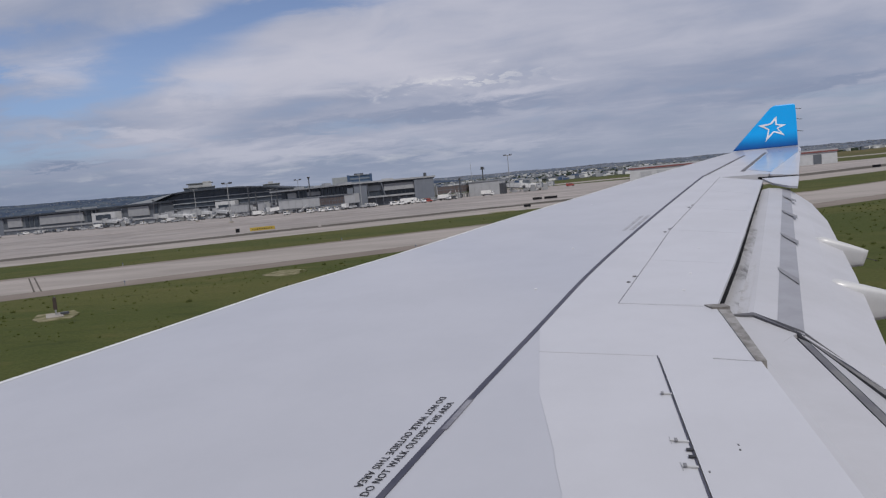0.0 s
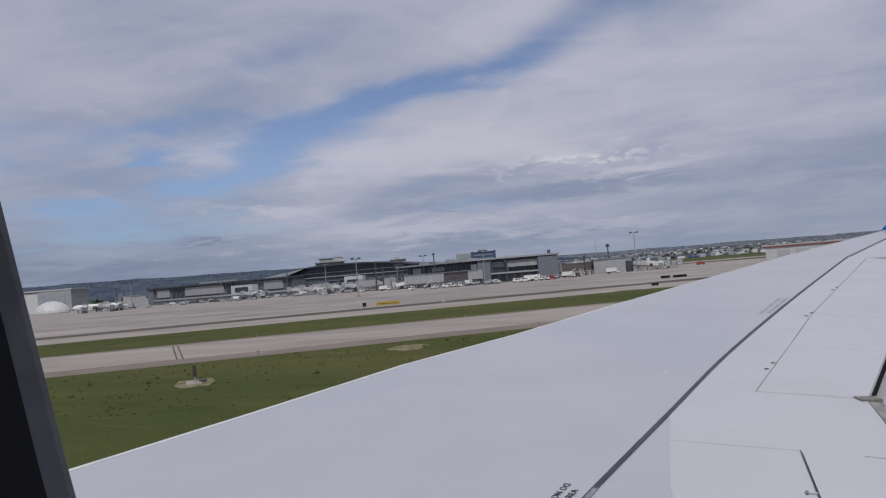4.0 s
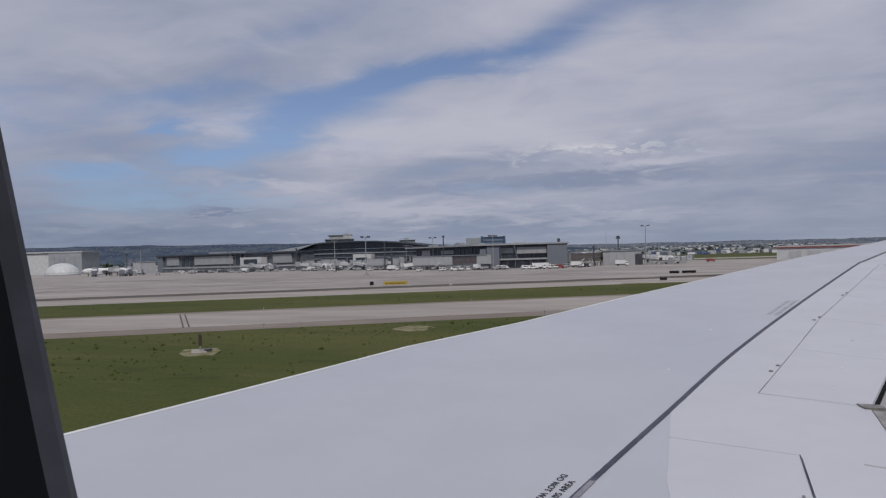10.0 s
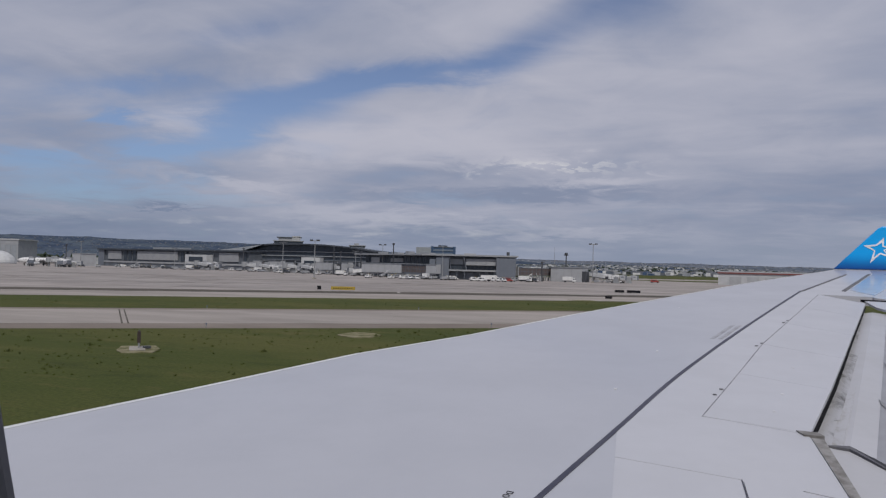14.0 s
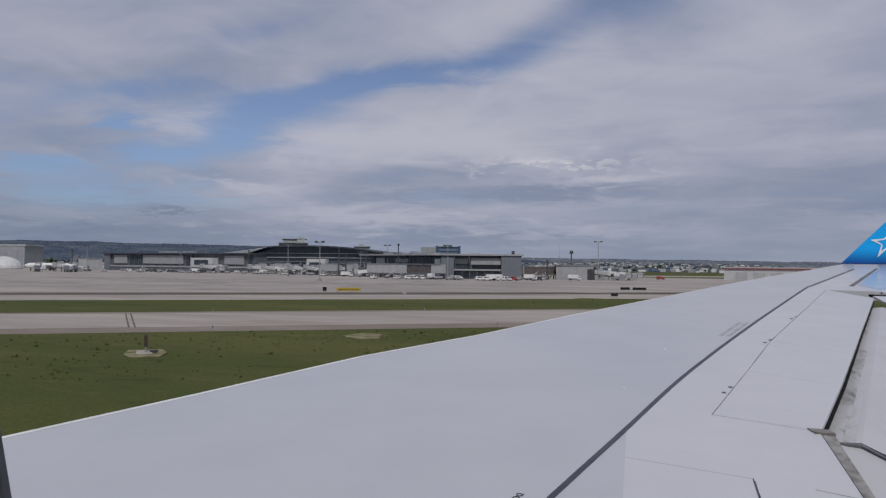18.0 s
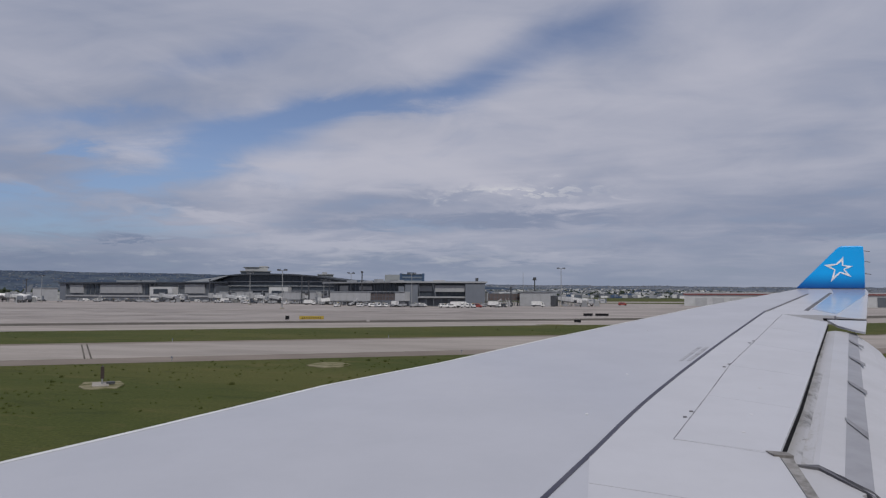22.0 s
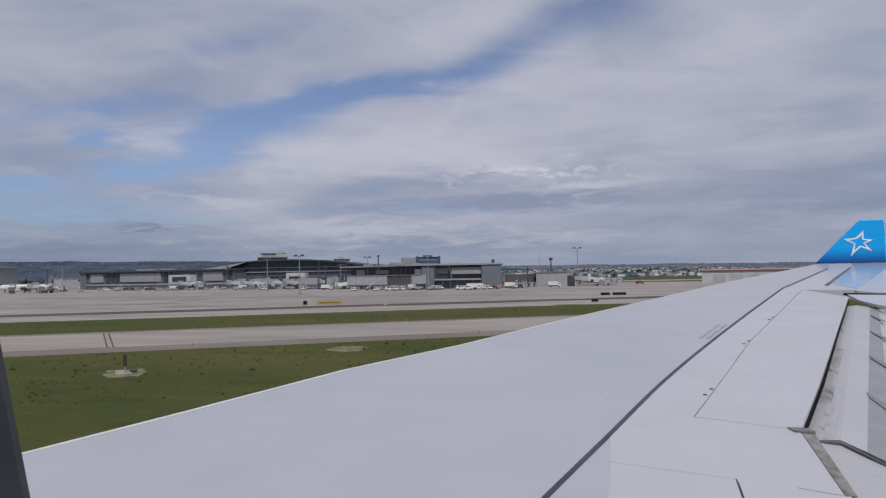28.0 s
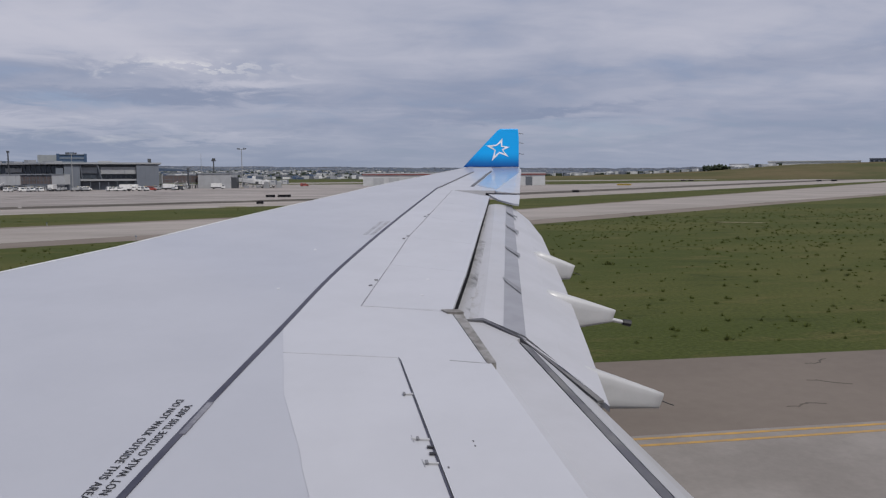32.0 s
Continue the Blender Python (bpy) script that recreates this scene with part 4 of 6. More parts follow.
# ---- terminal ----
def concourse():
    ob, w = plot("concourse_building", at(-40.5, 698), at(-30.6, 582), "long low terminal concourse with dark glass and pale panels", "terminal")
    bit("wall", ob, 0, w, 0.6, 30, 0, 13.2, DARK_WALL)
    bit("roof", ob, -2, w + 1, -2.0, 32, 13.3, 14.4, ROOFD, "thin dark overhanging roof")
    bit("ledge", ob, 1, w, -0.8, 0.5, 3.0, 4.3, PANEL, "pale ledge over the ground floor")
    bit("plinth", ob, 0, w, -0.2, 0.5, 0, 2.9, SLATE)
    bit("end_wall", ob, -1.2, 5.5, -0.9, 26, 0, 13.25, SLATE, "slate end wall")
    for x0, x1 in ((10, 25), (44, 88), (131, 150)):
        bit("cladding_panel", ob, x0, x1, -0.4, 0.55, 5.8, 12.4, PANEL, "large pale wall panel")
    for x in (28, 33, 38, 91, 95, 154):
        bit("window", ob, x, x + 3.6, 0.2, 0.55, 5.0, 12.6, GLASS)
    for x in range(2, int(w), 9):
        bit("door_bay", ob, x, x + 4.5, -0.35, -0.22, 0.2, 2.6, DARK_WALL)
    bit("gate_house", ob, 103, 125, -7, 0.5, 0, 10.6, WHITEW, "white gate house block")
    bit("gate_opening", ob, 107, 121, -7.3, -6.9, 5.4, 9.0, GLASS, "dark opening in the gate house")
    bit("gate_opening", ob, 104, 124, -7.3, -6.9, 0.3, 3.6, DARK_WALL)
    bit("plant_room", ob, 52, 82, 8, 20, 14.45, 16.0, ROOF, "pale plant room on the roof")
    for x in (97.5, 102.0):
        part("exhaust_stack", tube(bmesh.new(), (x, -1.2, 0), (x, -1.2, 14.0), 0.5), DARKSTEEL, ob)
    return ob


def hall():
    ob, w = plot("terminal_hall", at(-31.9, 603), at(-21.6, 566), "terminal hall with a wide arched roof over dark glass", "terminal")
    profile = [(-0.06, 14.0), (0.04, 15.4), (0.12, 17.4), (0.20, 19.2), (0.32, 20.3), (0.50, 20.7), (0.68, 20.3), (0.82, 19.2), (0.93, 17.8), (1.02, 16.2)]
    bm = bmesh.new()
    for y0, y1, lift in ((-5.0, 42.0, 0.0),):
        rows = [[bm.verts.new((k * w, y, z + dz)) for k, z in profile] for y, dz in ((y0, 0.0), (y0, -1.0), (y1, -1.0), (y1, 0.0))]
        for a, b in zip(rows, rows[1:] + rows[:1]):
            for i in range(len(profile) - 1):
                bm.faces.new((a[i], a[i + 1], b[i + 1], b[i]))
        for e in (0, -1):
            bm.faces.new([r[e] for r in rows])
    bmesh.ops.recalc_face_normals(bm, faces=bm.faces)
    part("arched_roof", bm, ROOFD, ob, "dark arched metal roof")
    # sloping side roof with raised seams
    bm = bmesh.new()
    for y, z in ((-4.0, 14.2), ):
        a = [(-0.10 * w, -6, 13.9), (0.10 * w, -6, 14.0), (0.26 * w, -5.4, 19.4), (0.05 * w, 20, 17.2)]
        bm.faces.new([bm.verts.new(p) for p in a])
        low = [bm.verts.new((p[0], p[1], p[2] - 0.5)) for p in a]
        bm.faces.new(low[::-1])
    part("side_roof", bm, ROOF, ob, "pale sloping side roof")
    for k in range(6):
        s = k / 5
        part("roof_seam", tube(bmesh.new(), (-0.10 * w + 0.20 * w * s, -6.05, 14.05), (0.05 * w + 0.21 * w * s, 20 - 25.4 * s, 17.4 + 2.1 * s), 0.18), ROOFD, ob)
    # glass front, stepped under the arch
    steps = 24
    for k in range(steps):
        s0, s1 = k / steps, (k + 1) / steps
        mid = (s0 + s1) / 2
        top = np.interp(mid, [p[0] for p in profile], [p[1] for p in profile]) - 1.1
        if k > 3:
            bit("window", ob, s0 * w + 0.12, s1 * w - 0.12, 0.0, 0.6, 8.4, top, GLASS, "tall dark pane")
        bit("wall", ob, s0 * w, s1 * w, 0.55, 34, 0, top, DARK_WALL)
    for z in (3.0, 6.2, 8.1, 11.2, 14.4):
        bit("sun_louvre", ob, (0.14 if z > 8.2 else 0.0) * w, w, -0.9, 0.5, z, z + 0.55, SLATE if z < 11 else ROOF)
    for x in np.linspace(0.02, 0.98, 14):
        bit("column", ob, x * w - 0.35, x * w + 0.35, -0.5, 0.5, 0, 8.0, PANEL)
    bit("gate_house", ob, 0.53 * w, 0.66 * w, -8, 0.5, 0, 10.5, WHITEW, "pale gate house block")
    bit("gate_opening", ob, 0.55 * w, 0.63 * w, -8.3, -7.9, 5.4, 8.0, GLASS)
    bit("gate_house", ob, 0.06 * w, 0.145 * w, -4, 0.5, 0, 12.5, PANEL, "pale stair block")
    bit("stair_window", ob, 0.105 * w, 0.125 * w, -4.3, -3.9, 7.2, 9.6, LIGHT)


def pier():
    ob, w = plot("pier_building", at(-22.3, 442), at(-16.45, 398), "pier with a long flat pale roof over dark glass", "terminal")
    bit("wall", ob, 0, w, 1.5, 22, 0, 11.6, DARK_WALL)
    bit("roof", ob, -5, w + 3, -2.6, 26, 12.05, 12.65, ROOF, "long flat pale roof")
    bit("fascia", ob, -5, w + 3, -2.85, -2.62, 11.9, 12.5, PANEL, "pale roof edge")
    bit("soffit", ob, -4, w + 2, -2.4, 25, 11.6, 12.0, ROOFD)
    for x in range(1, int(w) - 2, 3):
        bit("window", ob, x, x + 2.7, 0.9, 1.45, 7.6, 11.2, GLASS)
        bit("mullion", ob, x + 2.72, x + 2.95, 0.7, 1.45, 4.0, 11.4, SLATE)
    bit("ledge", ob, 0, w, 0.2, 1.45, 6.9, 7.5, PANEL, "pale ledge under the glass")
    bit("service_wall", ob, 0, w, 0.8, 1.45, 0, 6.8, SLATE)
    bit("gate_opening", ob, 6, 13, 0.5, 0.85, 7.7, 10.6, PANEL, "pale framed bay")
    bit("gate_opening", ob, 22, 32, 0.5, 0.85, 8.2, 10.2, PANEL, "pale framed bay")
    for x, wide, high in ((8, 3.0, 1.0), (19, 5.0, 0.8), (30, 2.5, 1.5), (41, 7.0, 0.9)):
        bit("roof_unit", ob, x, x + wide, 4, 9, 12.7, 12.7 + high, PANEL)
    return ob


def pier_end():
    ob, w = plot("pier_end_building", at(-16.6, 386), at(-10.95, 385.5), "square end of the pier, slate blocks beside a pale panelled front", "terminal")
    bit("wall", ob, 1, w - 1, 1.6, 26, 0, 11.4, DARK_WALL)
    bit("roof", ob, -9, w + 1.2, -2.6, 26, 11.95, 12.55, ROOF, "flat overhanging pale roof")
    bit("fascia", ob, -9, w + 1.2, -2.85, -2.62, 11.75, 12.4, PANEL, "pale roof edge")
    bit("soffit", ob, -8.5, w + 0.6, -2.4, 25, 11.45, 11.9, ROOFD)
    bit("slate_block", ob, -1.8, 4.6, -1.9, 12, 0, 11.2, SLATE, "narrow slate block")
    bit("slate_block", ob, 28.3, w, -2.3, 20, 0, 11.4, SLATE, "plain slate end block")
    for k in range(4):
        bit("panel_joint", ob, 28.3 + (k + 0.9) * 2.0, 28.36 + (k + 0.9) * 2.0, -2.34, -2.3, 0.3, 11.2, DARK_WALL)
    for k in range(3):
        x0 = 13.2 + k * 5.0
        bit("cladding_panel", ob, x0, x0 + 4.92, -0.9, 1.5, 7.3, 10.5, PANEL, "large pale wall panel")
        bit("upper_window", ob, x0, x0 + 4.92, 1.1, 1.55, 10.6, 11.3, GLASS)
    bit("cladding_panel", ob, 5.2, 11.6, 0.9, 1.5, 7.6, 10.3, ROOF, "pale recessed wall panel")
    part("raking_strut", tube(bmesh.new(), (13.4, -0.4, 5.0), (11.9, -2.2, 11.6), 0.32), SLATE, ob, "raking steel strut under the roof")
    part("raking_strut", tube(bmesh.new(), (5.4, -0.4, 5.0), (4.9, -2.2, 11.6), 0.24), SLATE, ob)
    for k in range(11):
        x0 = 4.9 + k * 2.1
        bit("window", ob, x0, x0 + 1.95, 0.9, 1.5, 5.1, 7.2, GLASS, "dark window bay")
    bit("ledge", ob, 4.6, 28.3, -1.6, 1.5, 4.2, 5.0, PANEL, "pale ledge")
    for k in range(6):
        x0 = 5.4 + k * 3.8
        bit("service_door", ob, x0, x0 + 2.7, 1.2, 1.55, 0.1, 3.4, DARK_WALL if k % 2 else SLATE)
        bit("column", ob, x0 + 3.1, x0 + 3.45, -1.2, -0.9, 0, 4.2, SLATE)
    bit("stair_wing", ob, -5.2, -2.2, -1.6, 6, 0, 10.0, SLATE, "slate stair wing")
    bit("roof_unit", ob, 33.5, 35.0, 4, 6, 12.6, 14.4, DARKSTEEL)
    bit("roof_unit", ob, 12, 18, 5, 9, 12.6, 13.3, LIGHT)
    return ob


def link_bridge(p, q, first, panel, label):
    """A raised glazed walkway on stilts; first and panel are shares of its length."""
    ob, w = plot("link_bridge", p, q, label, "walkway", "raised walkways of the pier")
    bit("walkway", ob, 0, first * w, -1.5, 2.5, 2.5, 6.9, LIGHT, "pale clad walkway")
    bit("glazed_walkway", ob, first * w, panel * w, -1.2, 2.2, 2.8, 6.6, BROWN, "brown glazed walkway")
    for k in range(9):
        x = first * w + (panel - first) * w * (k + 0.5) / 9
        bit("mullion", ob, x - 0.1, x + 0.1, -1.32, -1.15, 2.8, 6.6, DARK_WALL)
    for z in (2.8, 4.6, 6.4):
        bit("glazing_rail", ob, first * w, panel * w, -1.30, -1.18, z, z + 0.2, SLATE)
    for k in range(6):
        x = first * w * (k + 0.5) / 6
        bit("panel_joint", ob, x - 0.05, x + 0.05, -1.56, -1.5, 2.6, 6.8, PANEL)
    bit("walkway", ob, panel * w, w, -1.5, 2.5, 2.7, 7.1, LIGHT, "pale clad walkway")
    bit("roof", ob, 0, w, -1.8, 2.8, 7.15, 7.4, ROOF)
    for k in range(7):
        x = w * (k + 0.5) / 7
        bit("stilt", ob, x - 0.25, x + 0.25, -0.6, 0.0, 0, 2.5, LIGHT)
        bit("stilt", ob, x - 0.25, x + 0.25, 1.2, 1.8, 0, 2.5, STEEL)
    bit("cross_beam", ob, 0.5, w - 0.5, -0.9, -0.62, 1.9, 2.3, LIGHT)
    return ob


concourse()
hall()
pier()
pier_end()
link_bridge(at(-22.3, 408), at(-16.75, 380), 0.55, 0.87, "pale raised walkway on stilts with a brown glazed middle")
link_bridge(at(-10.9, 392), at(-8.2, 408), 0.02, 0.97, "brown glazed raised walkway behind the pier end")
link_bridge(at(-25.7, 474), at(-23.3, 455), 0.55, 0.8, "pale raised walkway on stilts between the hall and the jet bridges")
link_bridge(at(-30.2, 566), at(-28.2, 548), 0.30, 0.55, "pale raised walkway on stilts below the arched hall")
ob, w = plot("gate_block", at(-8.35, 402), at(-6.1, 396), "pale square gate block with a white trailer in front", "terminal")
bit("wall", ob, 0, w, 0, 10, 0, 7.3, LIGHT)
bit("roof", ob, -0.3, w + 0.3, -0.4, 10.4, 7.3, 7.7, ROOF)
bit("stair", ob, w, w + 2.4, 0.5, 5, 0, 5.5, DARKSTEEL, "dark steel stair")
for x in (3.0, 7.2, 11.4):
    bit("panel_joint", ob, x, x + 0.12, -0.06, 0, 0.2, 7.2, PANEL)
ob, w = plot("gate_block", at(-41.7, 640), at(-40.75, 648), "small pale gate block beside the concourse", "terminal")
bit("wall", ob, 0, w, 0, 10, 0, 9.2, LIGHT)
bit("roof", ob, -0.3, w + 0.3, -0.4, 10.4, 9.2, 9.7, ROOF)


# ---- jet bridges ----
def jet_bridge():
    ob = thing("jet_bridge", "white passenger jet bridge on a wheeled steel leg", "jet bridge", "jet bridges at the gates")
    part("rotunda", tube(bmesh.new(), (0, 0, 3.0), (0, 0, 6.2), 1.9, sides=14), PANEL, ob, "round pale rotunda")
    part("rotunda_column", tube(bmesh.new(), (0, 0, 0), (0, 0, 3.2), 0.6), STEEL, ob)
    for k, (a, b, h) in enumerate(((2.0, 11, 1.75), (10.5, 19, 1.95))):
        bm = box(bmesh.new(), ((a + b) / 2, 0, 3.6), (b - a, 2.6 + 0.25 * k, h))
        bmesh.ops.rotate(bm, verts=bm.verts, cent=(0, 0, 5), matrix=Matrix.Rotation(radians(6.5), 3, "Y"))
        part("tunnel", bm, CAR_WHITE if k else WHITEW, ob, "pale ribbed tunnel")
    for x in range(3, 19, 2):
        bm = box(bmesh.new(), (x, -1.48, 3.65), (0.14, 0.08, 1.8))
        bmesh.ops.rotate(bm, verts=bm.verts, cent=(0, 0, 5), matrix=Matrix.Rotation(radians(6.5), 3, "Y"))
        part("rib", bm, PANEL, ob)
    part("cab", box(bmesh.new(), (20.2, 0, 1.75), (2.8, 3.0, 2.3), 20), LIGHT, ob, "pale cab")
    part("cab_window", box(bmesh.new(), (20.5, -1.56, 2.9), (1.2, 0.06, 0.5), 20), SLATE, ob)
    part("canopy", box(bmesh.new(), (21.7, 0.5, 1.85), (0.8, 3.2, 2.2), 20), SLATE, ob, "grey folding canopy")
    leg = part("drive_leg", tube(bmesh.new(), (15, 0, 0.8), (15, 0, 4.2), 0.35), STEEL, ob)
    for y in (-0.8, 0.8):
        part("wheel", tube(bmesh.new(), (15, y - 0.2, 0.55), (15, y + 0.2, 0.55), 0.55, sides=12), TYRE, leg)
    for x, y in ((4.5, -1.0), (4.5, 1.0), (9.5, -1.0), (9.5, 1.0)):
        part("brace", tube(bmesh.new(), (x, y, 0), (x + 0.6, y, 3.6), 0.12), STEEL, ob)
    for x in (12.6, 17.0):
        part("strut", tube(bmesh.new(), (15, -1.3, 0.9), (x, -1.3, 3.2), 0.16), CAR_WHITE, ob)
    part("cross_brace", tube(bmesh.new(), (4.5, -1.1, 0.4), (10.0, -1.1, 3.4), 0.10), LIGHT, ob)
    part("cross_brace", tube(bmesh.new(), (9.5, -1.1, 0.4), (5.0, -1.1, 3.4), 0.10), LIGHT, ob)
    part("service_box", box(bmesh.new(), (12.5, -1.2, 2.2), (1.6, 0.9, 1.1)), DARKSTEEL, ob)
    part("stair", box(bmesh.new(), (17.5, -2.2, 0.0), (3.2, 1.0, 3.2), 0, 0.6), STEEL, ob, "steel access stair")
    for a, b, y in ((2.2, 10.8, 1.36), (10.8, 18.8, 1.48)):
        for s in (-1, 1):
            bm = box(bmesh.new(), ((a + b) / 2, s * y, 3.30), (b - a, 0.16, 0.34))
            bmesh.ops.rotate(bm, verts=bm.verts, cent=(0, 0, 5), matrix=Matrix.Rotation(radians(6.5), 3, "Y"))
            part("floor_beam", bm, DARKSTEEL, ob, "dark beam under the tunnel")
    part("ground_unit", box(bmesh.new(), (7.2, -1.8, 0.15), (2.4, 1.2, 1.1), 4, 0.95), PANEL, ob, "grey ground power unit")
    for x in (3.2, 12.0, 18.0):
        part("lattice_post", tube(bmesh.new(), (x, 1.2, 0.0), (x, 1.2, 3.0), 0.10), LIGHT, ob)
    for x in (3.4, 12.2):
        part("cross_brace", tube(bmesh.new(), (x, 1.2, 0.3), (x + 5.5, 1.2, 2.6), 0.09), LIGHT, ob)
    part("bogie_frame", box(bmesh.new(), (15, 0, 0.75), (1.2, 2.4, 0.35)), DARKSTEEL, ob)
    return ob


bridge = jet_bridge()
spots = [(-43.2, 560, -28), (-33.6, 570, -34), (-29.3, 520, 14), (-27.6, 505, -46), (-26.4, 500, 30), (-24.9, 490, -38), (-23.6, 480, 42),
         (-22.4, 455, -52), (-20.6, 430, 190), (-5.9, 402, -14), (-30.4, 545, -24), (-28.4, 535, 50), (-25.6, 515, -60), (-21.9, 470, -30), (-44.6, 570, -48), (-42.4, 548, -62), (-34.2, 556, -12), (-30.9, 520, 8), (-29.9, 512, -16), (-28.0, 492, 4), (-26.9, 486, -22), (-25.9, 478, 16),
         (-24.4, 462, -8), (-23.2, 452, 20), (-22.0, 436, -18), (-43.6, 552, 12), (-5.2, 408, 8)]
for k, (b, d, turn) in enumerate(spots):
    m = Matrix.Translation(at(b, d, 0.02)) @ Matrix.Rotation(radians(turn), 4, "Z")
    if k == 0:
        bridge.matrix_world = m
    else:
        copy_thing(bridge, m)


# ---- vehicles ----
def shell(bm, profile, wide, top=0.86):
    """A body from its side profile of (x, z), drawn in towards the roof."""
    high = max(z for _, z in profile)
    sides = []
    for s in (-1, 1):
        sides.append([bm.verts.new((x, s * wide / 2 * (1.0 if z < high * 0.6 else top), z)) for x, z in profile])
    bm.faces.new(sides[0])
    bm.faces.new(sides[1][::-1])
    for i in range(len(profile)):
        j = (i + 1) % len(profile)
        bm.faces.new((sides[0][j], sides[0][i], sides[1][i], sides[1][j]))
    bmesh.ops.recalc_face_normals(bm, faces=bm.faces)
    return bm


def van(paint, label, group, truck=False):
    ob = thing("truck" if truck else "van", label, "truck" if truck else "van", group)
    if truck:
        long, high, nose = 6.4, 2.1, 3.2
        part("cargo_box", box(bmesh.new(), (-0.75, 0, 0.95), (4.7, 2.25, 1.85)), paint, ob, bevel=0.05)
        part("chassis", box(bmesh.new(), (-0.2, 0, 0.55), (6.0, 1.5, 0.38)), DARKSTEEL, ob)
        part("cab", shell(bmesh.new(), [(1.7, 0.5), (3.2, 0.5), (3.2, 1.25), (2.85, 2.1), (1.7, 2.15)], 2.1), paint, ob, bevel=0.05)
        part("windscreen", shell(bmesh.new(), [(3.19, 1.30), (3.24, 1.30), (2.92, 2.02), (2.87, 2.02)], 1.75), GLASS, ob)
        for s in (-1, 1):
            part("side_window", box(bmesh.new(), (2.4, s * 1.0, 1.35), (0.7, 0.14, 0.5)), GLASS, ob)
    else:
        long, high, nose = 4.6, 1.85, 2.3
        part("body", shell(bmesh.new(), [(-2.25, 0.38), (2.25, 0.38), (2.3, 0.85), (1.55, 1.08), (0.95, 1.78), (-2.1, 1.85), (-2.3, 0.95)], 1.9), paint, ob, bevel=0.06)
        part("windscreen", shell(bmesh.new(), [(1.54, 1.10), (1.60, 1.10), (1.02, 1.74), (0.96, 1.74)], 1.6), GLASS, ob)
        part("rear_window", box(bmesh.new(), (-2.22, 0, 1.15), (0.12, 1.4, 0.5)), GLASS, ob)
        for s in (-1, 1):
            part("side_window", box(bmesh.new(), (0.55, s * 0.87, 1.12), (0.85, 0.10, 0.5)), GLASS, ob)
            part("side_window", box(bmesh.new(), (-0.75, s * 0.87, 1.12), (1.4, 0.10, 0.5)), GLASS, ob)
        part("sill", box(bmesh.new(), (0, 0, 0.30), (4.5, 1.84, 0.16)), DARKSTEEL, ob)
    part("beacon", box(bmesh.new(), (nose - 1.6, 0, high), (0.25, 0.7, 0.14)), SIGN_YELLOW, ob, "amber roof beacon")
    part("bumper", box(bmesh.new(), (nose - 0.02, 0, 0.38), (0.14, 1.8, 0.22)), DARKSTEEL, ob)
    for x in (-long * 0.31, long * 0.33):
        for y in (-0.86, 0.86):
            part("wheel", tube(bmesh.new(), (x, y - 0.13, 0.36), (x, y + 0.13, 0.36), 0.36, sides=12), TYRE, ob)
    return ob


rng = random.Random(4)
first = van(CAR_WHITE, "white airport service van parked by the gates", "vans on the apron")
lorry = van(CAR_WHITE, "white box truck parked by the gates", "trucks on the apron", True)
engine = van(CAR_RED, "red airport fire tender parked on the apron", "red vehicles on the apron")
vans = [(-21.9, 367), (-20.2, 360), (-19.3, 364), (-18.9, 359), (-18.4, 361), (-16.0, 372), (-15.6, 370), (-14.0, 352), (-13.4, 350),
        (-11.9, 349), (-31.8, 540), (-33.0, 545), (-30.4, 500), (-36.4, 600), (-37.9, 610), (-38.4, 612), (-39.0, 618), (-28.4, 470), (-25.6, 440), (-9.6, 372), (-3.4, 405)]
for k, (b, d) in enumerate(vans):
    m = Matrix.Translation(at(b, d, 0.02)) @ Matrix.Rotation(radians(rng.choice((0, 35, 176, 90, 84, -12, -50, 130))), 4, "Z")
    if k == 0:
        first.matrix_world = m
    else:
        copy_thing(first, m)
trucks = [(-13.0, 350, 5), (-7.0, 380, 0), (-17.6, 366, 90), (-12.6, 351, 0), (-34.6, 560, 10), (-30.0, 505, 170), (-10.2, 368, 0), (-23.9, 420, 0)]
for k, (b, d, turn) in enumerate(trucks):
    m = Matrix.Translation(at(b, d, 0.02)) @ Matrix.Rotation(radians(turn), 4, "Z")
    if k == 0:
        lorry.matrix_world = m
    else:
        copy_thing(lorry, m)
engine.matrix_world = Matrix.Translation(at(-11.5, 352, 0.02)) @ Matrix.Rotation(radians(4), 4, "Z")
for b, d in ((-0.9, 445),):
    copy_thing(engine, Matrix.Translation(at(b, d, 0.02)) @ Matrix.Rotation(radians(8), 4, "Z"))


pickup = van(DARKSTEEL, "dark airport pickup parked by the gates", "dark vehicles on the apron")
grey_van = van(PANEL, "grey airport service van near the pier", "grey vehicles on the apron")
lots = random.Random(52)
for ob_car, count in ((pickup, 22), (grey_van, 18)):
    for k in range(count):
        b = lots.uniform(-42, -9)
        d = float(np.interp(b, [-42, -32, -24, -20, -16, -9], [600, 520, 440, 392, 362, 372])) + lots.uniform(-4, 26)
        m = Matrix.Translation(at(b, d, 0.02)) @ Matrix.Rotation(radians(lots.uniform(-20, 200)), 4, "Z")
        if k == 0:
            ob_car.matrix_world = m
        else:
            copy_thing(ob_car, m)


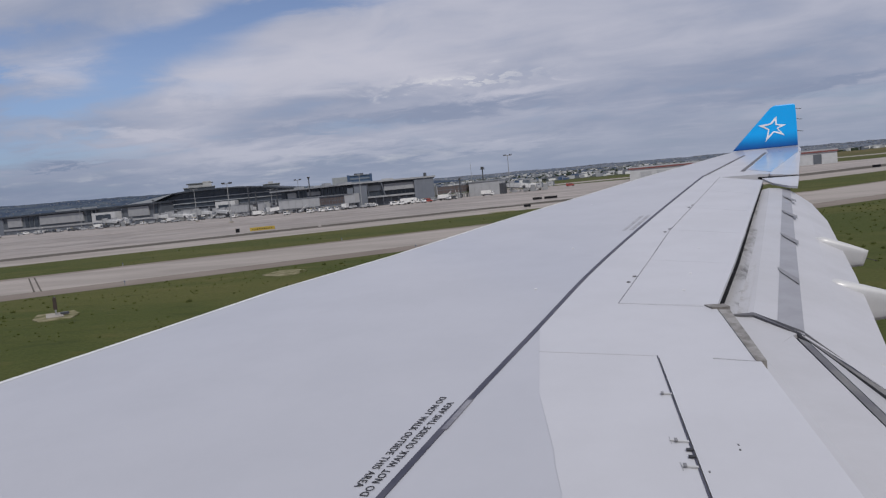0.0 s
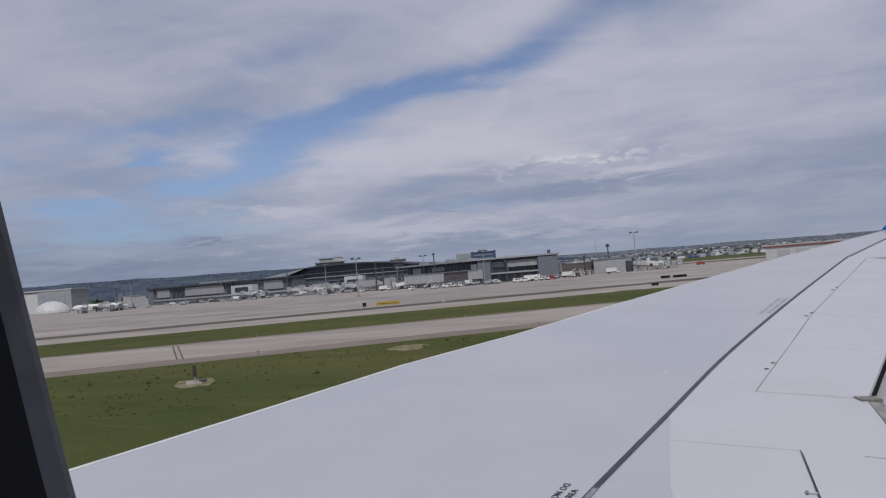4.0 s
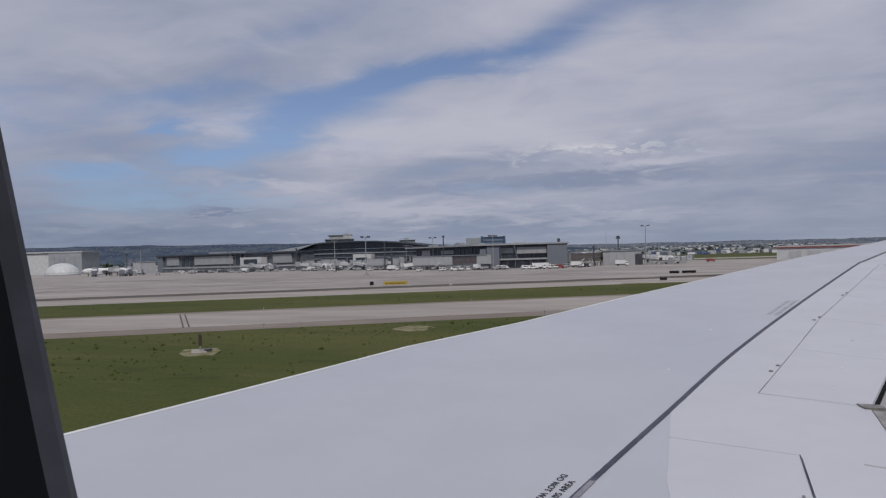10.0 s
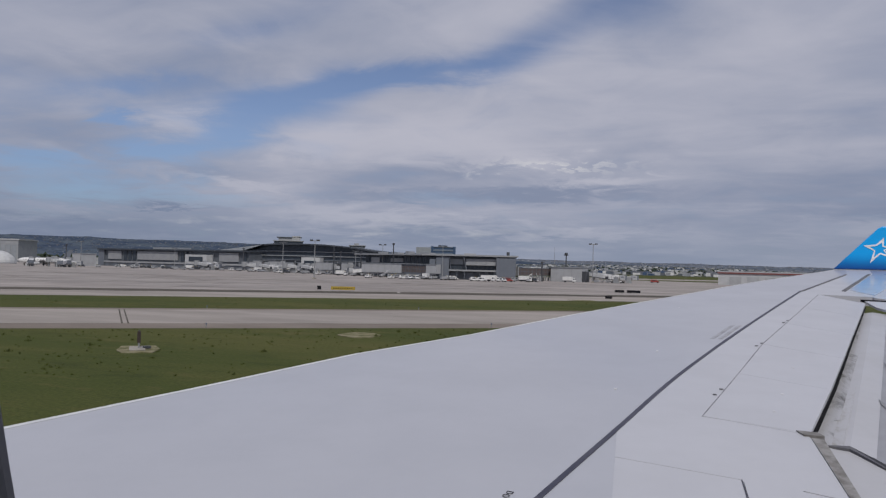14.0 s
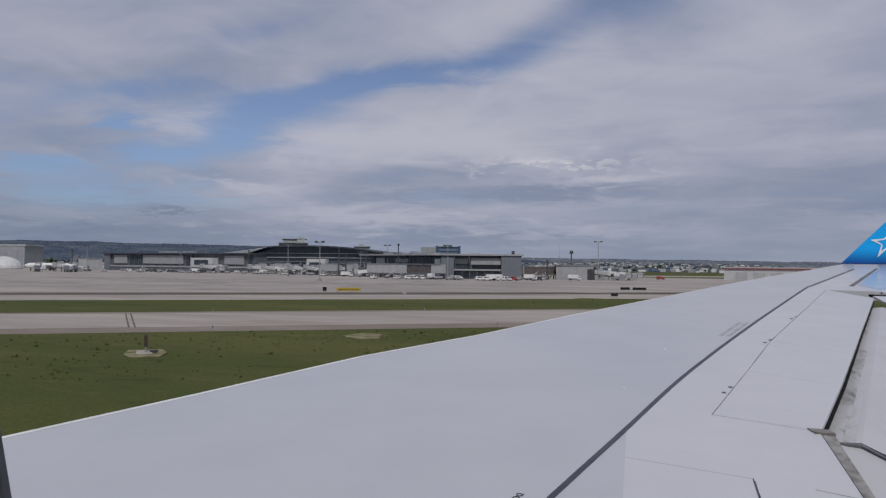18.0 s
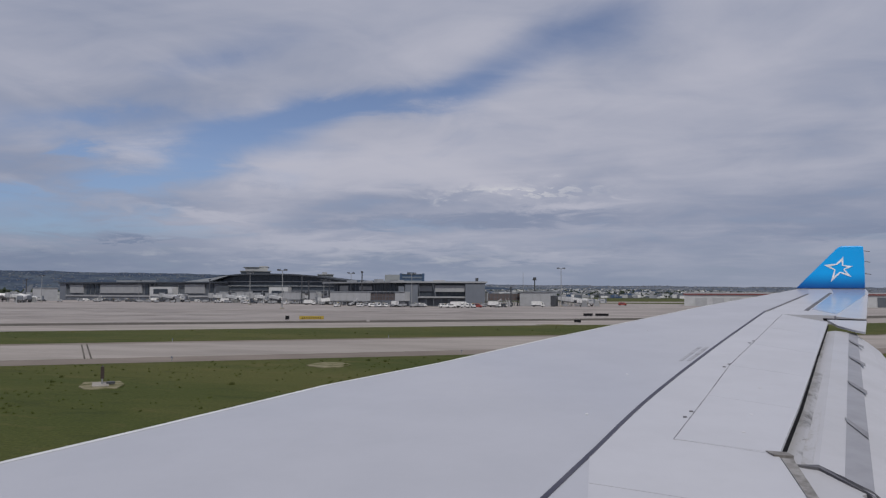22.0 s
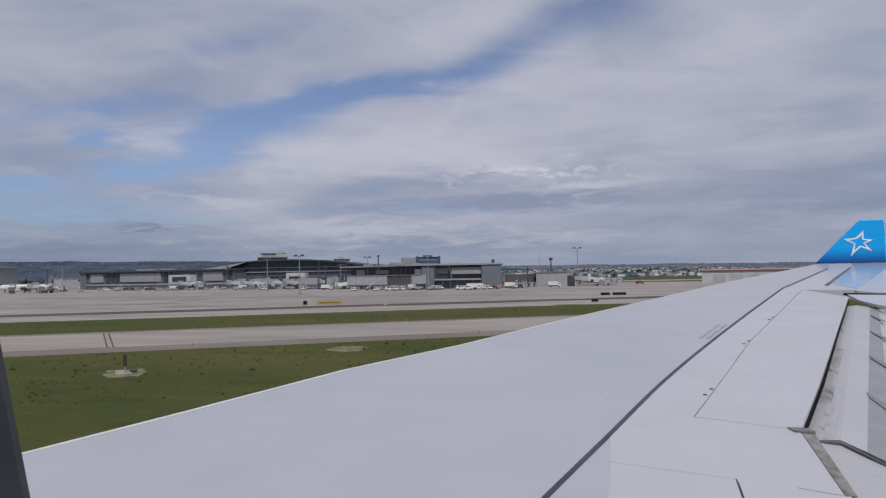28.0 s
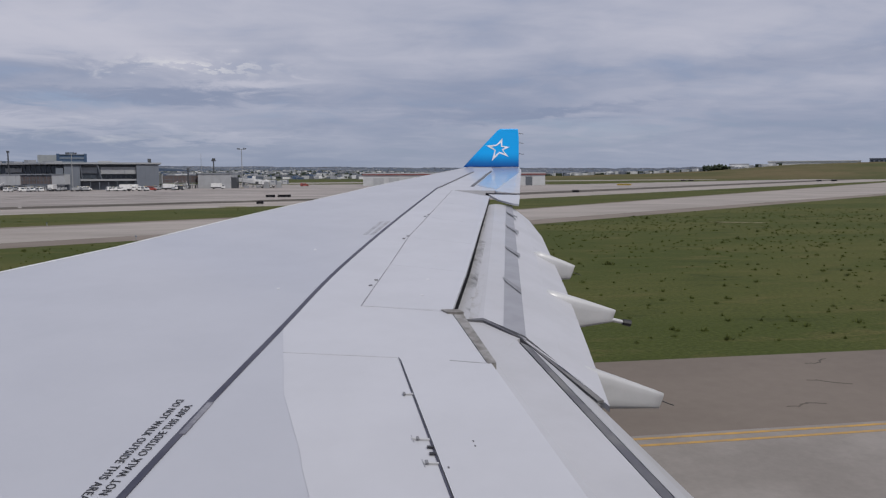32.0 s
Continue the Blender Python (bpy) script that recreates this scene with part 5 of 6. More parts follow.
def cart(label):
    ob = thing("baggage_cart", label, "cart", "baggage carts and ground gear")
    part("deck", box(bmesh.new(), (0, 0, 0.45), (3.0, 1.5, 0.15)), DARKSTEEL, ob)
    part("load", box(bmesh.new(), (0, 0, 0.6), (2.7, 1.4, 0.9), 0, 0.95), PANEL, ob)
    for x in (-1.1, 1.1):
        for y in (-0.6, 0.6):
            part("wheel", tube(bmesh.new(), (x, y - 0.1, 0.25), (x, y + 0.1, 0.25), 0.25, sides=10), TYRE, ob)
    return ob


def stairs():
    ob = thing("boarding_stairs", "steel boarding stairs standing on the apron", "stairs", "boarding stairs")
    for k in range(8):
        part("step", box(bmesh.new(), (-2.0 + k * 0.5, 0, 0.4 + k * 0.36), (0.55, 1.5, 0.1)), STEEL, ob)
    for y in (-0.8, 0.8):
        part("side_rail", tube(bmesh.new(), (-2.2, y, 0.9), (2.0, y, 4.0), 0.06), CAR_WHITE, ob)
    for x in (-1.8, 1.8):
        for y in (-0.7, 0.7):
            part("leg", tube(bmesh.new(), (x, y, 0), (x, y, 0.5 + (x + 1.8) * 0.75), 0.08), STEEL, ob)
    return ob


trolley = cart("dark baggage cart standing by the gates")
step = stairs()
gear = random.Random(31)
for k in range(90):
    b = gear.choice((gear.uniform(-44, -9.5), gear.uniform(-27, -16)))
    d = float(np.interp(b, [-44, -32, -24, -20, -16, -9.5], [560, 505, 432, 384, 356, 360])) + gear.uniform(-6, 40)
    m = Matrix.Translation(at(b, d, 0.02)) @ Matrix.Rotation(radians(gear.uniform(0, 180)), 4, "Z")
    if k == 0:
        trolley.matrix_world = m
    else:
        copy_thing(trolley, m)
for k, (b, d) in enumerate(((-27.0, 440), (-23.4, 405), (-20.7, 375), (-10.0, 372), (-38.2, 590), (-9.2, 380))):
    m = Matrix.Translation(at(b, d, 0.02)) @ Matrix.Rotation(radians(gear.uniform(0, 180)), 4, "Z")
    if k == 0:
        step.matrix_world = m
    else:
        copy_thing(step, m)


# ---- masts ----
def mast(high, label):
    ob = thing("light_mast", label, "light mast", "floodlight masts on the apron")
    part("pole", tube(bmesh.new(), (0, 0, 0.5), (0, 0, high), 0.26, 0.13, 10), STEEL, ob)
    part("foot", box(bmesh.new(), (0, 0, 0), (1.5, 1.5, 0.7), 0, 0.85), PAD, ob, "concrete foot")
    head = part("head_frame", box(bmesh.new(), (0, 0, high - 0.25), (4.2, 0.35, 0.28)), STEEL, ob)
    for x in (-1.9, -1.1, 1.1, 1.9):
        part("floodlight", box(bmesh.new(), (x, -0.25, high), (0.55, 0.5, 0.45)), DARKSTEEL, head)
    return ob


for b, d, high in ((-25.9, 315, 15.6), (-28.2, 420, 17), (-20.9, 430, 17.5), (-16.4, 362, 15.8), (-5.3, 392, 19.3), (-41.7, 560, 17), (-35.7, 620, 15), (-22.9, 480, 14.5)):
    mast(high, "tall grey floodlight mast on a concrete foot").matrix_world = Matrix.Translation(at(b, d, 0.02))
for b, d, high in ((-24.5, 445, 16), (-24.0, 440, 12.5), (-22.5, 440, 13), (-20.1, 420, 17.5), (-31.0, 560, 15), (-9.0, 385, 9), (-42.6, 570, 14)):
    ob = thing("light_pole", "slim dark steel pole by the gates", "pole", "dark poles at the gates")
    ob.matrix_world = Matrix.Translation(at(b, d, 0.02))
    part("pole", tube(bmesh.new(), (0, 0, 0), (0, 0, high), 0.42, 0.3, 10), DARKSTEEL, ob)
    part("cap", box(bmesh.new(), (0, 0, high), (1.1, 1.1, 0.9)), DARKSTEEL, ob)
ob = thing("radar_tower", "dark slim radar tower with a wide head", "tower")
ob.matrix_world = Matrix.Translation(at(-7.25, 640))
part("shaft", tube(bmesh.new(), (0, 0, 0), (0, 0, 18), 0.62, 0.45, 10), DARKSTEEL, ob)
part("platform", tube(bmesh.new(), (0, 0, 17.6), (0, 0, 18.2), 1.9, 1.9, 12), DARKSTEEL, ob)
part("antenna", box(bmesh.new(), (0, 0, 18.2), (2.6, 1.0, 1.7)), DARKSTEEL, ob)
ob = thing("antenna_mast", "thin steel antenna mast", "mast")
ob.matrix_world = Matrix.Translation(at(-8.1, 640))
part("pole", tube(bmesh.new(), (0, 0, 0), (0, 0, 24), 0.22, 0.1), STEEL, ob)
part("foot", box(bmesh.new(), (0, 0, 0), (1.4, 1.4, 0.6)), PAD, ob)


# ---- buildings behind ----
def tower_block(name, b0, b1, far, storeys, top, wall, glass, label):
    ob, w = plot(name, at(b0, far), at(b1, far), label, "building")
    bit("core", ob, 0.4, w - 0.4, 0.4, 24, 0, top - 0.6, glass)
    step = (top - 1.0) / storeys
    for k in range(storeys):
        bit("floor_band", ob, 0, w, 0, 24.5, k * step, k * step + step * 0.48, wall)
    bit("roof", ob, -0.4, w + 0.4, -0.4, 25, top - 0.6, top, wall)
    bit("plant_room", ob, w * 0.3, w * 0.6, 6, 16, top, top + 2.2, wall)
    return ob, w


ob, w = tower_block("hotel_building", -28.9, -26.75, 760, 7, 27.5, PANEL, GLASS, "pale hotel tower with dark window bands behind the hall")
bit("roof_storey", ob, w * 0.16, w * 0.84, 1, 18, 27.6, 30.6, PANEL, "pale roof storey")
bit("roof_storey", ob, w * 0.62, w * 0.9, 0, 18, 27.6, 32.2, LIGHT, "pale lift tower")
bit("roof_slab", ob, w * 0.10, w * 0.95, 0, 20, 30.6, 31.2, SLATE)
tower_block("office_building", -23.4, -22.2, 850, 7, 27.0, PANEL, DARK_WALL, "grey office block behind the terminal")
ob, w = tower_block("blue_office_building", -17.3, -15.5, 900, 7, 29.0, BLUE_BAND, BLUEG, "blue glass office tower behind the pier")
for x in (0.0, 0.92):
    bit("blue_corner", ob, x * w, x * w + 0.1 * w, -0.8, 10, 0, 29.6, BLUEG, "solid blue corner shaft")
bit("pale_side", ob, -0.62 * w, 0.02 * w, -0.5, 18, 0, 28.0, ROOF, "grey side wing")
tower_block("parking_building", -20.4, -18.9, 820, 5, 17.5, TAN, DARK_WALL, "tan parking block behind the pier roof")
tower_block("cargo_building", -14.6, -12.4, 700, 4, 14.8, SLATE, GLASS, "slate service block behind the pier end")

# white fire hall with a red band and a dark door
ob, w = plot("fire_hall", at(3.4, 452), at(16.9, 455), "low white hall with a red roof band and dark door", "building")
bit("wall", ob, 0, w, 0, 16, 0, 6.2, WHITEW)
bit("roof_band", ob, -0.5, w + 0.5, -0.5, 16.5, 6.2, 6.9, RED_TRIM, "dull red roof band")
bit("roof", ob, -0.3, w + 0.3, -0.3, 16.3, 6.9, 7.6, LIGHT)
bit("door", ob, w - 11.5, w - 7.5, -0.15, 0.1, 0, 5.2, DARK_WALL, "dark tall door")
for k in range(8):
    bit("door", ob, 6 + k * 9, 12 + k * 9, -0.15, 0.1, 0, 4.6, LIGHT)

# hangar and tent beyond the concourse
ob, w = plot("hangar", at(-50.5, 900), at(-45.4, 860), "large pale hangar with a grey door front", "hangar")
bit("wall", ob, 0, w * 0.62, 0, 40, 0, 21, WHITEW)
bit("door_front", ob, w * 0.62, w, -1, 40, 0, 21.5, PANEL)
for k in range(6):
    bit("door_leaf", ob, w * (0.64 + k * 0.058), w * (0.69 + k * 0.058), -1.4, -1.0, 0, 17, ROOF)
bit("roof", ob, -1, w + 1, -1.5, 41, 21.6, 23, LIGHT)
ob = thing("dome_tent", "white fabric dome tent on the far apron", "tent")
ob.matrix_world = Matrix.Translation(at(-46.6, 720))
bm = bmesh.new()
bmesh.ops.create_uvsphere(bm, u_segments=20, v_segments=12, radius=14)
bmesh.ops.bisect_plane(bm, geom=bm.verts[:] + bm.edges[:] + bm.faces[:], plane_co=(0, 0, 0), plane_no=(0, 0, -1), clear_outer=True)
bmesh.ops.scale(bm, vec=(1, 1, 0.75), verts=bm.verts)
part("canopy", bm, WHITEW, ob)
part("skirt", tube(bmesh.new(), (0, 0, 0), (0, 0, 0.8), 14.1, 14.1, 20), PANEL, ob)


# ---- parked airliner far off ----
def jet():
    ob = thing("parked_airliner", "white twin-engine airliner parked at a gate", "airliner", "parked airliners")
    bm = bmesh.new()
    rows = []
    for k in range(15):
        s = k / 14
        r = 1.95 * min(1.0, (s / 0.12) ** 0.5 if s < 0.12 else 1.0, ((1 - s) / 0.3) ** 0.75 + 0.05 if s > 0.7 else 1.0) + 0.02
        z = 3.6 + (0.9 * max(0, s - 0.7) / 0.3)
        rows.append([bm.verts.new((18 - 36 * s, r * math.cos(t * math.tau / 14), z + r * math.sin(t * math.tau / 14))) for t in range(14)])
    for p, q in zip(rows, rows[1:]):
        for t in range(14):
            u = (t + 1) % 14
            bm.faces.new((p[t], p[u], q[u], q[t])).smooth = True
    bm.faces.new(rows[0])
    bm.faces.new(rows[-1][::-1])
    bmesh.ops.recalc_face_normals(bm, faces=bm.faces)
    part("fuselage", bm, CAR_WHITE, ob)
    for s in (-1, 1):
        bm = bmesh.new()
        pts = [(3, s * 1.5, 2.6), (-3, s * 1.5, 2.6), (-6.5, s * 16, 3.9), (-5.0, s * 16, 3.9)]
        v = [bm.verts.new(p) for p in pts]
        w = [bm.verts.new((p[0], p[1], p[2] + 0.35)) for p in pts]
        bm.faces.new(v), bm.faces.new(w[::-1])
        for i in range(4):
            j = (i + 1) % 4
            bm.faces.new((v[i], v[j], w[j], w[i]))
        bmesh.ops.recalc_face_normals(bm, faces=bm.faces)
        part("wing", bm, LIGHT, ob)
        part("engine", tube(bmesh.new(), (3.6, s * 5.6, 1.6), (0, s * 5.6, 1.7), 1.0, 0.75, 14), LIGHT, ob)
    bm = bmesh.new()
    pts = [(-11.5, 0, 5.4), (-16.8, 0, 5.4), (-19.2, 0, 11.4), (-16.6, 0, 11.4)]
    v = [bm.verts.new((p[0], -0.2, p[2])) for p in pts]
    w = [bm.verts.new((p[0], 0.2, p[2])) for p in pts]
    bm.faces.new(v), bm.faces.new(w[::-1])
    for i in range(4):
        j = (i + 1) % 4
        bm.faces.new((v[i], v[j], w[j], w[i]))
    bmesh.ops.recalc_face_normals(bm, faces=bm.faces)
    part("tail_fin", bm, SLATE, ob, "dark tail fin")
    part("tailplane", box(bmesh.new(), (-16.4, 0, 4.9), (2.6, 12, 0.3)), LIGHT, ob)
    for k in range(24):
        part("window", box(bmesh.new(), (-10.5 + k, 0, 3.95), (0.45, 3.88, 0.36)), GLASS, ob)
    for x, y in ((13, 0), (-1, 2.6), (-1, -2.6)):
        part("landing_gear", tube(bmesh.new(), (x, y, 0.0), (x, y, 2.4), 0.35), TYRE, ob)
    return ob


plane = jet()
plane.matrix_world = Matrix.Translation(at(-43.9, 590, 0.02)) @ Matrix.Rotation(radians(200), 4, "Z")
copy_thing(plane, Matrix.Translation(at(-33.0, 560, 0.02)) @ Matrix.Rotation(radians(120), 4, "Z"))


# ---- signs, pads and marks on the field ----
def board(name, b, far, wide, high, legs, mat, label, lift=0.35, turn=0.0, bars=0):
    ob = thing(name, label, "sign", "airfield signs")
    ob.matrix_world = Matrix.Translation(at(b, far)) @ Matrix.Rotation(radians(-b + turn), 4, "Z")
    part("panel", box(bmesh.new(), (0, 0, lift), (wide, 0.25, high)), mat, ob, bevel=0.03)
    for k in range(legs):
        x = -wide / 2 + wide * (k + 0.5) / legs
        part("leg", tube(bmesh.new(), (x, 0.05, 0), (x, 0.05, lift + 0.1), 0.05), STEEL, ob)
    x = -wide * 0.42
    for k in range(bars):
        n = wide * 0.84 / bars
        part("lettering", box(bmesh.new(), (x + n * 0.4, -0.13, lift + high * 0.28), (n * 0.45, 0.02, high * 0.30)), SIGN_BLACK, ob)
        x += n
    return ob


board("taxiway_sign", -23.75, 184, 5.7, 0.8, 4, SIGN_YELLOW, "yellow taxiway guidance sign with dark unreadable lettering", bars=9)
board("taxiway_sign", -25.5, 184, 0.9, 0.9, 2, SIGN_BLACK, "small black taxiway location sign beside the yellow one")
board("taxiway_sign", -4.1, 172, 1.5, 0.6, 2, SIGN_BLACK, "black back of a low taxiway sign")
board("taxiway_sign", -3.35, 222, 2.6, 0.7, 3, SIGN_BLACK, "black back of a wide taxiway sign")
board("taxiway_sign", -2.35, 222, 3.7, 0.7, 3, SIGN_BLACK, "black back of a long taxiway sign")
board("taxiway_sign", 26.7, 672, 4.4, 1.0, 3, SIGN_BLACK, "black back of a taxiway sign by the far taxiway")
board("taxiway_sign", 27.2, 672, 4.4, 1.0, 3, SIGN_BLACK, "black back of a taxiway sign by the far taxiway")
board("taxiway_sign", 35.4, 640, 3.6, 1.1, 3, SIGN_BLACK, "black back of a taxiway sign by the far taxiway")
board("taxiway_sign", 36.3, 660, 4.2, 1.1, 3, SIGN_BLACK, "black back of a taxiway sign by the far taxiway")
board("taxiway_sign", 19.15, 267, 2.3, 0.75, 2, SIGN_BLACK, "black back of a low taxiway sign in the verge")
board("taxiway_sign", 22.6, 424, 7.6, 0.9, 4, SIGN_YELLOW, "yellow taxiway guidance sign by the far taxiway", bars=7)


def marker():
    """A brown post on a pale square in a six-sided slab."""
    ob = thing("marker_post", "brown marker post on a pale concrete base", "post")
    ob.matrix_world = Matrix.Translation(at(-37.84, 60)) @ Matrix.Rotation(radians(38), 4, "Z")
    slab6 = bmesh.new()
    top = [slab6.verts.new((1.5 * x, 2.4 * y, 0.06)) for x, y in ((-1, -0.2), (-0.75, -0.9), (0.6, -1), (1, -0.1), (0.8, 0.9), (-0.8, 1))]
    low = [slab6.verts.new((v.co.x, v.co.y, -0.1)) for v in top]
    slab6.faces.new(top)
    for i in range(6):
        slab6.faces.new((top[(i + 1) % 6], top[i], low[i], low[(i + 1) % 6]))
    bmesh.ops.recalc_face_normals(slab6, faces=slab6.faces)
    part("slab", slab6, PAD_WORN, ob, "worn pale six-sided slab")
    part("base", box(bmesh.new(), (-0.1, 0, 0.06), (1.1, 2.4, 0.08)), PAD, ob, "pale square base", bevel=0.02)
    part("post", box(bmesh.new(), (0, 0, 0.5), (0.26, 0.2, 0.85), 0, 0.92), POST_BROWN, ob, bevel=0.02)
    part("stem", tube(bmesh.new(), (0, 0, 0.12), (0, 0, 0.52), 0.06), STEEL, ob)
    part("cap", tube(bmesh.new(), (0, 0, 1.34), (0, 0, 1.46), 0.05, 0.03), DARKSTEEL, ob)
    part("cable_box", box(bmesh.new(), (0.55, -0.1, 0.12), (0.5, 0.35, 0.16), 20), DARKSTEEL, ob, "low dark cable box", bevel=0.02)


marker()


def pad(b, far, wide, deep, name="concrete_pad"):
    bm = bmesh.new()
    pts = []
    r = random.Random(int(far * 7))
    for k in range(14):
        a = k / 14 * math.tau
        pts.append((wide / 2 * math.cos(a) * r.uniform(0.85, 1.1), deep / 2 * math.sin(a) * r.uniform(0.85, 1.1)))
    top = [bm.verts.new((x, y, 0.06)) for x, y in pts]
    low = [bm.verts.new((x, y, -0.1)) for x, y in pts]
    bm.faces.new(top)
    for i in range(14):
        bm.faces.new((top[(i + 1) % 14], top[i], low[i], low[(i + 1) % 14]))
    bmesh.ops.recalc_face_normals(bm, faces=bm.faces)
    ob = tagged(ob_from(name, bm, PAD_WORN), "worn pale concrete pad, half overgrown with grass", "pad", "concrete pads in the grass")
    ob.matrix_world = Matrix.Translation(at(b, far)) @ Matrix.Rotation(radians(-b), 4, "Z")


for b, far, wide, deep in ((-22.4, 71.5, 3.9, 5.6), (30.5, 110, 8.0, 1.7), (-6.0, 165, 6, 4)):
    pad(b, far, wide, deep)

# edge lights along the taxiway
lamp = thing("taxiway_light", "small blue-topped taxiway edge light", "light", "taxiway edge lights")
part("stem", tube(bmesh.new(), (0, 0, 0), (0, 0, 0.32), 0.05), STEEL, lamp)
part("lens", tube(bmesh.new(), (0, 0, 0.32), (0, 0, 0.45), 0.07, 0.05), BLUEG, lamp)
spot = 0
for u in range(-150, 60, 30):
    for v in (79.0, 109.5):
        x, y = lane(u, v)
        m = Matrix.Translation((x, y, GROUND + 0.012))
        if spot == 0:
            lamp.matrix_world = m
        else:
            copy_thing(lamp, m)
        spot += 1

# dark joint marks across the taxiway
bm = bmesh.new()
for k in range(12):
    for side in (0.0, 0.6):
        x, y = lane(-8.3 + side - k * 0.22, 84.9 + k * 1.9)
        box(bm, (x, y, GROUND + 0.021), (0.17, 1.75, 0.006), LANE + 7)
tagged(ob_from("joint_marks", bm, DIRT), "row of dark marks across the pale taxiway", "road marking", "", "structure")

# slab joints of the taxiway, cut as thin dark grooves
bm = bmesh.new()
for u in range(-300, 48, 12):
    x, y = lane(u, 95.5)
    box(bm, (x, y, GROUND + 0.0205), (0.03, 22.8, 0.004), LANE)
for v in (89.7, 95.5, 101.3):
    x, y = lane(-177, v)
    box(bm, (x, y, GROUND + 0.0205), (450, 0.06, 0.004), LANE)
tagged(ob_from("slab_joints", bm, JOINT), "thin dark joints between the taxiway slabs", "road marking", "", "structure")
# short cracks in the shoulder under the wing
r = random.Random(90)
for x0, y0 in ((15.5, 21.6), (16.8, 23.6), (19.5, 20.4), (24.0, 22.0), (13.2, 19.2)):
    bm = bmesh.new()
    x, y, turn = x0, y0, r.uniform(-30, 30)
    for _ in range(5):
        box(bm, (x, y, GROUND + 0.0165 + 0.0005 * len(bm.verts) / 8), (0.30, 0.05, 0.004), turn)
        x, y, turn = x + 0.26 * math.cos(radians(turn)), y + 0.26 * math.sin(radians(turn)), turn + r.uniform(-40, 40)
    tagged(ob_from("pavement_crack", bm, DIRT), "short dark crack in the brown asphalt shoulder", "crack", "cracks in the shoulder", "structure")
# tyre-dark patches and seams on the apron
r = random.Random(77)
bm = bmesh.new()
patches = [(-43, 330, 30, 22), (-41.5, 262, 26, 12), (-36, 300, 34, 16), (-31, 250, 50, 12), (-27, 330, 26, 26), (-24.5, 232, 60, 9), (-21, 290, 30, 18), (-17, 240, 34, 10), (-14, 290, 26, 20), (-10, 240, 30, 12),
           (-33, 430, 40, 50), (-38, 470, 40, 60), (-7, 300, 24, 22), (-19, 340, 24, 22), (-29, 212, 40, 7), (-13, 208, 40, 6), (-42, 222, 40, 9), (-39, 255, 40, 14), (-37, 218, 50, 8), (-43, 295, 40, 20), (-40, 380, 46, 36), (-44, 420, 40, 60)]
for step_up, (b, far, long, deep) in enumerate(patches):
    p = at(b, far, 0.022 + 0.002 * step_up)
    ring = []
    for k in range(18):
        a = k / 18 * math.tau
        s = r.uniform(0.7, 1.15)
        ring.append(bm.verts.new(p + Vector((long * s * math.cos(a), deep * s * math.sin(a), 0))))
    bm.faces.new(ring)
for step_up in range(26):
    p = at(r.uniform(-44, -5), r.uniform(200, 420), 0.056 + 0.001 * step_up)
    a, long, wide = radians(r.choice((LANE, LANE + 90, 55, 70, 110)) + r.uniform(-6, 6)), r.uniform(20, 70), r.uniform(0.5, 1.1)
    along_way, side = Vector((math.cos(a), math.sin(a), 0)) * long / 2, Vector((-math.sin(a), math.cos(a), 0)) * wide / 2
    bm.faces.new([bm.verts.new(p + q) for q in (-along_way - side, along_way - side, along_way + side, side - along_way)])
for step_up, (b, far, turn, long) in enumerate(((-39.5, 300, 68, 90), (-35.0, 330, 20, 120), (-30.0, 280, 18, 110), (-21.5, 265, 22, 90), (-15.5, 250, 30, 70), (-41.0, 232, LANE, 120), (-12.0, 232, LANE, 60))):
    p = at(b, far, 0.084 + 0.001 * step_up)
    a = radians(turn)
    along_way, side = Vector((math.cos(a), math.sin(a), 0)) * long / 2, Vector((-math.sin(a), math.cos(a), 0)) * 0.9
    bm.faces.new([bm.verts.new(p + q) for q in (-along_way - side, along_way - side, along_way + side, side - along_way)])
tagged(ob_from("apron_stains", bm, material("rubber_stain", (0.225, 0.203, 0.192), 0.9, other=(0.30, 0.275, 0.26), scale=0.05, fine=0.6, spread=0.3)), "dark worn patches and seams on the apron", "road marking", "", "structure")


# ---- grass tufts ----
def tufts(name, count, where, size, seed, mat=GRASS_DARK):
    """Clumps of leaning blades, thicker in some patches than in others."""
    r = random.Random(seed)
    verts, faces = [], []
    while count:
        x, y = where(r)
        if noise.noise(Vector((x * 0.07, y * 0.07, seed))) + 0.5 * noise.noise(Vector((x * 0.3, y * 0.3, seed))) < r.uniform(-0.5, 0.45):
            continue
        count -= 1
        big = size * r.choice((0.5, 0.7, 0.7, 1.0, 1.0, 1.5))
        for _ in range(r.randint(22, 36)):
            a, far = r.uniform(0, math.tau), abs(r.gauss(0, 0.55)) * big
            h, w = big * r.uniform(0.5, 1.15) * max(0.35, 1.0 - far / big * 0.5), big * r.uniform(0.07, 0.14)
            px, py = x + far * math.cos(a), y + far * math.sin(a)
            t, tip = r.uniform(0, math.pi), 0.35 * big
            i = len(verts)
            verts += [(px - w * math.cos(t), py - w * math.sin(t), GROUND), (px + w * math.cos(t), py + w * math.sin(t), GROUND),
                      (px + tip * math.cos(a) * r.uniform(0.2, 1.2), py + tip * math.sin(a) * r.uniform(0.2, 1.2), GROUND + h)]
            faces.append((i, i + 1, i + 2))
    mesh = bpy.data.meshes.new(name)
    mesh.from_pydata(verts, [], faces)
    mesh.materials.append(mat)
    return tagged(new(name, mesh), "dark tufts of taller grass" if mat is GRASS_DARK else "light green tufts of grass", "grass", "", "stuff")


